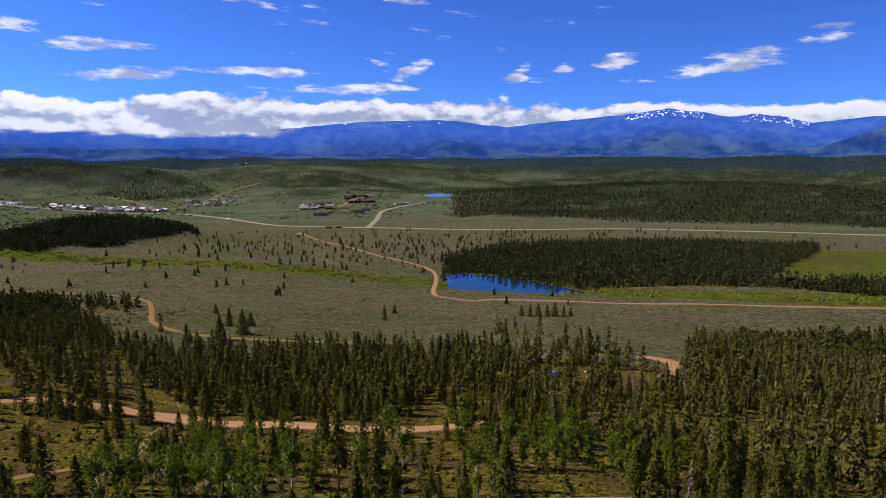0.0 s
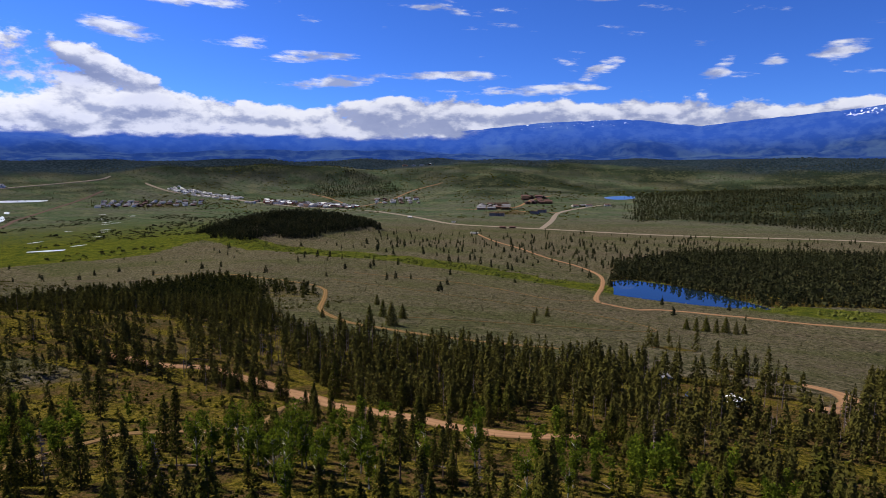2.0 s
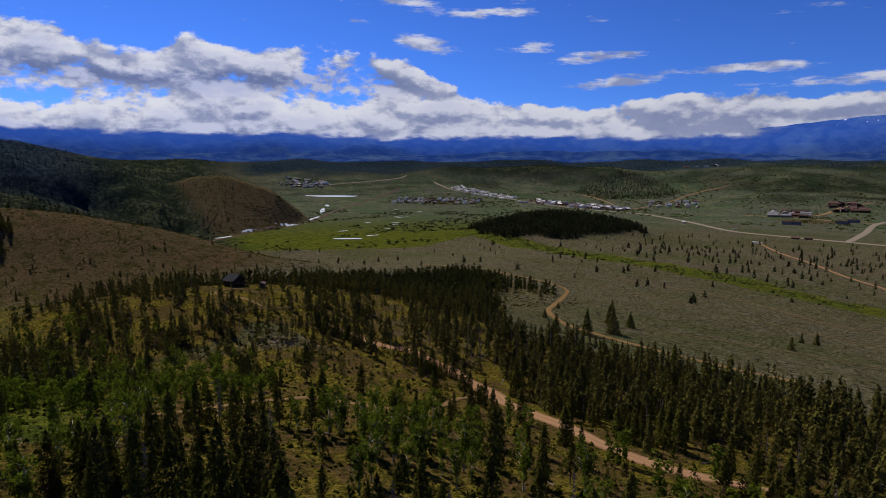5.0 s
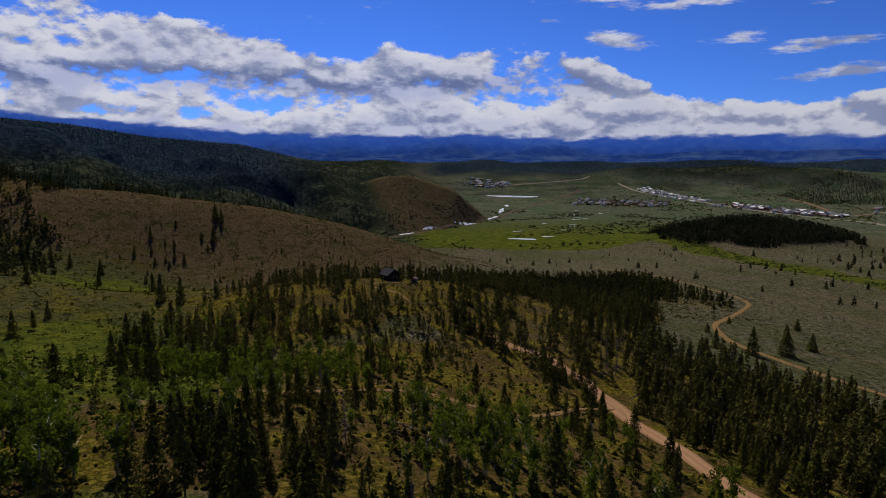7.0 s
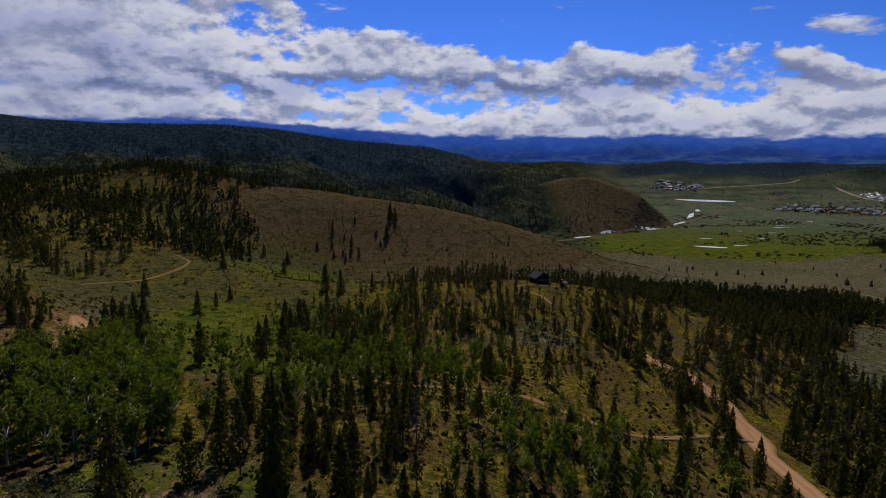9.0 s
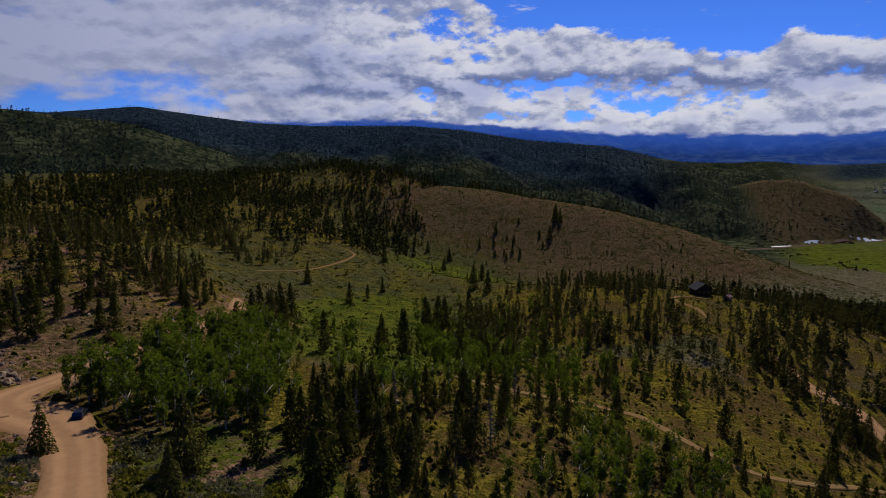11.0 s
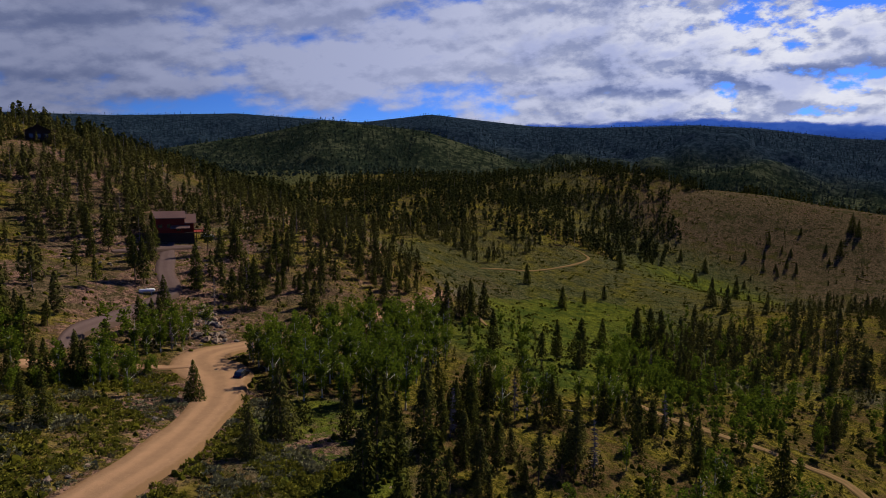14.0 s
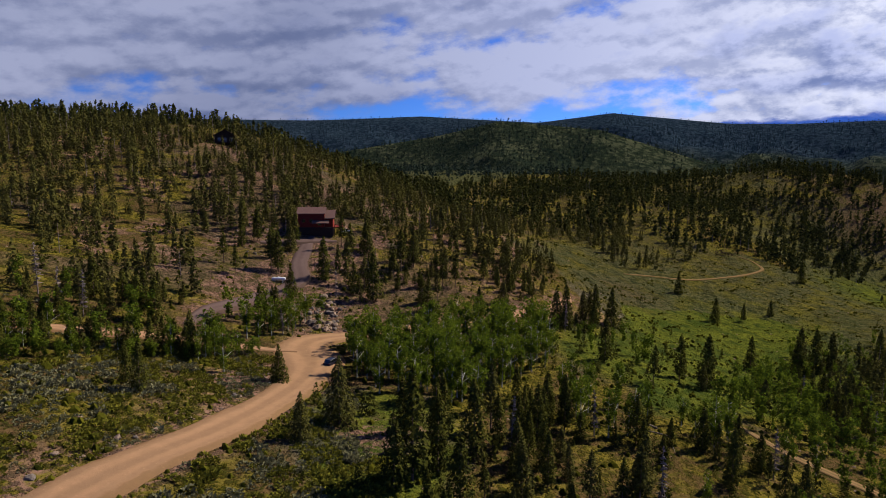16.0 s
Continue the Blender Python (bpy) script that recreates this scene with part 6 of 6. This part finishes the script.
def red_house():
    """Three storeys against the slope: garage below, red walls, brown metal roof, side deck."""
    root = tagged(new("red_house"), "tall red timber house with brown metal roof and garage", "house")
    part("lower_wall", box(bmesh.new(), -6.7, -5, -2.0, 6.7, 5, 2.7, 0.05), DARK_WOOD, root, "dark timber ground floor")
    part("upper_wall", box(bmesh.new(), -6.7, -5, 2.7, 3.4, 5, 8.0, 0.05), RED_SIDING, root, "dark red horizontal siding")
    part("side_wing", box(bmesh.new(), 3.4, -3.5, 2.7, 6.7, 5, 7.2, 0.05), RED_SIDING, root)
    for k in range(12):
        part("siding_board", box(bmesh.new(), -6.72, -5.05, 2.75 + 0.44 * k, 3.42, -4.99, 3.12 + 0.44 * k), RED_SIDING, root)
    bm = prism(bmesh.new(), [(-5.8, 7.9), (0.5, 10.0), (5.8, 7.9), (5.8, 8.2), (0.5, 10.3), (-5.8, 8.2)], -4.0, 7.3)
    bmesh.ops.rotate(bm, verts=bm.verts, cent=(0, 0, 0), matrix=Matrix.Rotation(radians(90), 3, "Z"))
    roof = part("roof", bm, BROWN_ROOF, root, "brown standing-seam metal roof")
    for k in range(18):
        u = -4.0 + 11.2 * k / 17
        part("seam", prism(bmesh.new(), [(u - 0.04, 0), (u + 0.04, 0), (u + 0.04, 0.08), (u - 0.04, 0.08)], -6.2, 0.0), BROWN_ROOF, roof).matrix_basis = Matrix.Translation((-3.2, 0.4, 10.28)) @ Matrix.Rotation(-math.atan2(-2.1, 6.3), 4, "X")
    bm = prism(bmesh.new(), [(-5.2, 6.0), (0.2, 8.9), (5.2, 7.0), (5.2, 7.3), (0.2, 9.2), (-5.2, 6.3)], -7.6, -3.6)
    bmesh.ops.rotate(bm, verts=bm.verts, cent=(0, 0, 0), matrix=Matrix.Rotation(radians(90), 3, "Z"))
    part("wing_roof", bm, BROWN_ROOF, root)
    bm = prism(bmesh.new(), [(-7.2, 4.3), (-4.9, 5.3), (-4.9, 5.5), (-7.2, 4.5)], -5.4, 1.2)
    bmesh.ops.rotate(bm, verts=bm.verts, cent=(0, 0, 0), matrix=Matrix.Rotation(radians(90), 3, "Z"))
    part("porch_roof", bm, BROWN_ROOF, root)
    part("garage_door", box(bmesh.new(), -5.9, -5.1, -0.1, -1.2, -4.95, 2.4), DARK_WOOD, root, "dark garage door")
    part("front_door", box(bmesh.new(), 0.6, -5.1, 0, 1.6, -4.95, 2.1), DARK_WOOD, root)
    for wx, wz in ((-4.6, 4.6), (-1.6, 4.6), (1.6, 3.4)):
        part("window", box(bmesh.new(), wx - 0.7, -5.1, wz, wx + 0.7, -5.04, wz + 1.3), GLASS, root)
    part("deck", box(bmesh.new(), 6.7, -4.5, 2.5, 10.2, 3, 2.75), RED_SIDING, root, "red-stained side deck")
    for px, py in ((10.0, -4.3), (10.0, 2.8), (7.4, -4.3)):
        part("post", box(bmesh.new(), px - 0.1, py - 0.1, -2.5, px + 0.1, py + 0.1, 3.7), DARK_WOOD, root)
    part("railing", box(bmesh.new(), 6.7, -4.5, 3.55, 10.2, -4.38, 3.7), RED_SIDING, root)
    part("railing", box(bmesh.new(), 10.08, -4.5, 3.55, 10.2, 3, 3.7), RED_SIDING, root)
    return root


turned(red_house(), -107.5, -84.5, 138, 0.2)


def vehicle(name, paint, label):
    """A station wagon: shaped body, glazed cabin, wheels, lamps and bumpers."""
    root = tagged(new(name), label, "car")
    side = [(-2.2, 0.35), (2.15, 0.35), (2.25, 0.75), (1.95, 0.98), (1.0, 1.06), (-2.1, 1.08), (-2.28, 0.8)]
    bm = prism(bmesh.new(), side, -0.9, 0.9)
    bmesh.ops.bevel(bm, geom=bm.edges[:], offset=0.07, segments=2, affect="EDGES")
    body = part("body", bm, paint, root)
    bm = prism(bmesh.new(), [(-2.05, 1.05), (1.05, 1.05), (0.35, 1.62), (-1.75, 1.66)], -0.78, 0.78)
    bmesh.ops.bevel(bm, geom=bm.edges[:], offset=0.06, segments=2, affect="EDGES")
    part("cabin_glass", bm, GLASS, root, "dark tinted windows")
    part("roof_panel", box(bmesh.new(), -1.7, -0.74, 1.62, 0.35, 0.74, 1.71, 0.04), paint, root)
    for s in (-1, 1):
        part("roof_rail", box(bmesh.new(), -1.6, s * 0.66 - 0.03, 1.7, 0.2, s * 0.66 + 0.03, 1.78), RUBBER, root)
        part("headlight", box(bmesh.new(), 2.12, s * 0.65 - 0.2, 0.68, 2.24, s * 0.65 + 0.2, 0.85, 0.02), WHITE, root)
        part("tail_light", box(bmesh.new(), -2.3, s * 0.72 - 0.12, 0.75, -2.2, s * 0.72 + 0.12, 1.0, 0.02), RED_SIDING, root)
        part("wing_mirror", box(bmesh.new(), 0.75, s * 0.98 - 0.1, 1.0, 0.95, s * 0.98 + 0.1, 1.16, 0.03), paint, root)
    part("bumper", box(bmesh.new(), 2.15, -0.85, 0.35, 2.32, 0.85, 0.6, 0.04), RUBBER, root)
    part("bumper", box(bmesh.new(), -2.35, -0.85, 0.35, -2.18, 0.85, 0.6, 0.04), RUBBER, root)
    for wx in (-1.35, 1.4):
        for wy in (-0.82, 0.82):
            bm = bmesh.new()
            bmesh.ops.create_cone(bm, cap_ends=True, segments=20, radius1=0.36, radius2=0.36, depth=0.24)
            bmesh.ops.bevel(bm, geom=bm.edges[:], offset=0.03, segments=1, affect="EDGES")
            wheel = part("wheel", bm, RUBBER, root)
            wheel.matrix_basis = Matrix.Translation((wx, wy, 0.36)) @ Matrix.Rotation(radians(90), 4, "X")
            bm = bmesh.new()
            bmesh.ops.create_cone(bm, cap_ends=True, segments=12, radius1=0.22, radius2=0.2, depth=0.26)
            part("rim", bm, GREY, wheel)
    return root


CAR = vehicle("station_wagon", CAR_PAINT, "dark blue station wagon parked at the road's edge")
turned(CAR, -42.0, 9.3, 198)
CAR.matrix_basis = Matrix.Translation((0, 0, 0.34)) @ CAR.matrix_basis
VAN = vehicle("white_car", WHITE, "white car parked beside the red house")
turned(VAN, -117.5, -78.5, 150)
VAN.matrix_basis = Matrix.Translation((0, 0, 0.1)) @ VAN.matrix_basis


def propane_tank():
    root = tagged(new("propane_tank"), "long white propane tank on two concrete saddles", "tank")
    bm = bmesh.new()
    bmesh.ops.create_uvsphere(bm, u_segments=20, v_segments=12, radius=0.55)
    for v in bm.verts:
        v.co = Vector((v.co.z + math.copysign(1.7, v.co.z) if abs(v.co.z) > 0.01 else 0, v.co.x, v.co.y + 0.95))
    for f in bm.faces:
        f.smooth = True
    part("tank_shell", bm, WHITE, root)
    bm = bmesh.new()
    bmesh.ops.create_cone(bm, cap_ends=True, segments=12, radius1=0.2, radius2=0.18, depth=0.3)
    part("valve_cover", bm, WHITE, root).location = (0, 0, 1.6)
    for s in (-1.2, 1.2):
        part("saddle", box(bmesh.new(), s - 0.15, -0.5, -0.5, s + 0.15, 0.5, 0.55, 0.03), CONCRETE, root)
    return root


turned(propane_tank(), -67.5, -51.0, 140)


SLATE = plain("slate_grey_roof", (0.022, 0.024, 0.03), 0.95, 0.2, 0.5)


def cabin(name, w, d, label, wall, roof):
    """A cabin with a gable to the view, a deck on posts and tall windows."""
    root = tagged(new(name), label, "cabin")
    part("wall", prism(bmesh.new(), [(-w / 2, -3), (w / 2, -3), (w / 2, 4.2), (0, 7.2), (-w / 2, 4.2)], -d / 2, d / 2), wall, root)
    k = 3.0 / (w / 2)
    part("roof", prism(bmesh.new(), [(-w / 2 - 1, 4.2 - k), (0, 7.2), (w / 2 + 1, 4.2 - k), (w / 2 + 1, 4.5 - k), (0, 7.5), (-w / 2 - 1, 4.5 - k)], -d / 2 - 1.2, d / 2 + 0.8), roof, root)
    part("deck", box(bmesh.new(), -w / 2 - 1, -d / 2 - 3, -0.2, w / 2 + 1, -d / 2, 0.05), wall, root)
    part("railing", box(bmesh.new(), -w / 2 - 1, -d / 2 - 3, 0.9, w / 2 + 1, -d / 2 - 2.88, 1.05), wall, root)
    n = 6
    for j in range(n):
        px = -w / 2 - 0.8 + (w + 1.6) * j / (n - 1)
        part("post", box(bmesh.new(), px - 0.12, -d / 2 - 2.95, -4, px + 0.12, -d / 2 - 2.75, 1.0), wall, root)
    for wx in (-w * 0.28, 0, w * 0.28):
        part("window", box(bmesh.new(), wx - 0.9, -d / 2 - 0.06, 0.6, wx + 0.9, -d / 2 + 0.02, 2.8), GLASS, root)
    return root


turned(cabin("hilltop_cabin", 11, 12, "dark timber cabin on the hilltop among pines", DARK_WOOD, DARK_WOOD), -143, -219, 150, 0.0)
turned(cabin("ridge_cabin", 9, 8, "dark timber cabin with grey roof on a wooded rise", DARK_WOOD, SLATE), -287, 223, 95, 0.0)
turned(small_house("tool_shed", 3, 4, 2.4, 0.8, TAN, BROWN_ROOF, "small tan shed beside a timber cabin"), -272, 232, 40)
turned(small_house("white_shed", 3.2, 5, 2.4, 0.5, WHITE, WHITE, "small white shed in a forest clearing"), 64, 228, 30)
turned(vehicle("blue_pickup", BLUE, "blue car parked in a forest clearing"), 50, 234, 60)
turned(small_house("blue_shed", 4, 5, 2.6, 0.8, BLUE, GREY, "small blue shed in a forest clearing"), 43, 253, 15)
turned(small_house("grey_shed", 3, 4, 2.4, 0.8, GREY, WHITE, "small grey shed in a forest clearing"), 34, 258, 80)


# ---- the town in the valley ----
def town(cx, cy, ax, ay, turn, rows, cols, size, walls, roofs, label, seed, skip=0.2):
    """Houses in loose rows along a street."""
    rng = np.random.default_rng(seed)
    c, s = math.cos(radians(turn)), math.sin(radians(turn))
    kinds = {}
    for i in range(cols):
        for j in range(rows):
            if rng.random() < skip:
                continue
            u, v = ((i + 0.5) / cols - 0.5) * ax + rng.normal(0, 3), ((j + 0.5) / rows - 0.5) * ay + rng.normal(0, 4)
            x, y = cx + u * c - v * s, cy + u * s + v * c
            if float(off_road(np.array([x]), np.array([y]))[0]) < 6:
                continue
            k = int(rng.integers(0, 3))
            if k not in kinds:
                w = size * (0.8 + 0.25 * k)
                kinds[k] = small_house("house", w, size * (1.2 + 0.3 * k), size * 0.36, size * 0.25, walls[k % len(walls)], roofs[k % len(roofs)], label)
                kinds[k]["group"] = "houses of the town"
                ob = kinds[k]
            else:
                ob = copy_thing(kinds[k], Matrix())
            turned(ob, x, y, turn + rng.choice((0, 90)) + rng.normal(0, 8), 0.3)


W, T, G, B, D, R, U = WHITE, TAN, GREY, BROWN_ROOF, DARK_WOOD, RED_SIDING, BLUE
town(-1850, 2260, 420, 230, 35, 7, 13, 13, (T, D, W), (G, B, G), "small house with dark roof in the valley town", 61)
town(-1840, 2600, 420, 90, -8, 5, 20, 10, (W, W, W), (W, W, G), "white mobile home in a row beside the road", 62, 0.12)
town(-1250, 2470, 560, 150, -12, 6, 17, 14, (T, W, R), (B, G, W), "low shop building on the town's main road", 63)
town(-900, 2700, 220, 240, 20, 5, 6, 13, (T, D, W), (G, B, G), "low building at the edge of the town", 64)
town(-2670, 2115, 260, 170, 30, 5, 12, 13, (T, D, W), (G, B, G), "small house in the far village", 65)
town(-420, 2520, 130, 220, 10, 6, 4, 19, (D, D, T), (B, D, G), "dark brown condominium block", 66, 0.1)
town(-275, 2790, 120, 240, 10, 7, 4, 19, (D, D, B), (B, D, B), "dark brown condominium block", 67, 0.05)
town(-20, 2600, 190, 60, 10, 1, 6, 14, (T, D, W), (B, G, B), "small house beside the street", 68, 0.1)
for hx, hy in ((-353, 2150), (-335, 2150), (-225, 2260), (-205, 2330)):
    turned(small_house("apartment_block", 20, 30, 10, 1.5, GREY, DARK_WOOD, "dark grey apartment block beside the street"), hx, hy, 80)
for hx, hy in ((-255, 1723), (-229, 1735)):
    turned(small_house("log_barn", 8, 17, 4, 2.5, DARK_WOOD, BROWN_ROOF, "long brown log barn beside the highway"), hx, hy, 85)
turned(small_house("white_trailer", 4, 20, 3, 0.5, WHITE, WHITE, "long white trailer beside the track"), -299, 1543, 80)
turned(small_house("white_trailer", 4, 12, 3, 0.5, WHITE, GREY, "long white trailer beside the track"), -434, 1878, 80)
town(-600, 2010, 60, 40, 10, 1, 3, 9, (W, G, T), (G, W, G), "small shed at the edge of the town", 69, 0)
town(-1060, 3560, 200, 120, 10, 2, 4, 16, (T, W, D), (B, G, W), "house on the far rise", 70)
# trees on the rise above the town
x, y, u, w = scatter(71, -1600, -950, 2650, 3350, 9.0)
ok = (np.hypot((x + 1240) / 230, (y - 2985) / 210) + 0.3 * fractal(x, y, 80, 2) < 1) & (u < 0.85) & (off_road(x, y) > 6)
multiply("town_wood", TINY, NEEDLE_FAR, x[ok], y[ok], 6 + 5 * w[ok], 72, "dark pines on the rise above the town", "pine forest")
x, y, u, w = scatter(73, -2000, 700, 2050, 3300, 24.0)
ok = (u < 0.5 * step(0.45, 0.65, value_noise(x / 150, y / 150))) & (off_road(x, y) > 8)
multiply("town_shrubs", SMALL_BUSHES, SHRUB, x[ok], y[ok], 5 + 6 * w[ok], 74, "green bushes and small trees round the town", "bushes", 0.1)
x, y, u, w = scatter(75, -2900, 100, 2000, 2960, 9.0)
homes = np.zeros(len(x))
for cx, cy, rx, ry in ((-1850, 2260, 240, 150), (-1840, 2600, 230, 60), (-1250, 2470, 310, 90), (-900, 2700, 130, 140), (-2670, 2115, 160, 120), (-420, 2520, 90, 130), (-275, 2790, 80, 140), (-20, 2600, 120, 50)):
    homes = np.maximum(homes, np.exp(-((x - cx) / rx) ** 2 - ((y - cy) / ry) ** 2))
ok = (u < 0.30 * homes) & (off_road(x, y) > 5)
multiply("garden_trees", TINY, NEEDLE_FAR, x[ok], y[ok], 4 + 6 * w[ok], 76, "small dark trees between the houses", "trees")
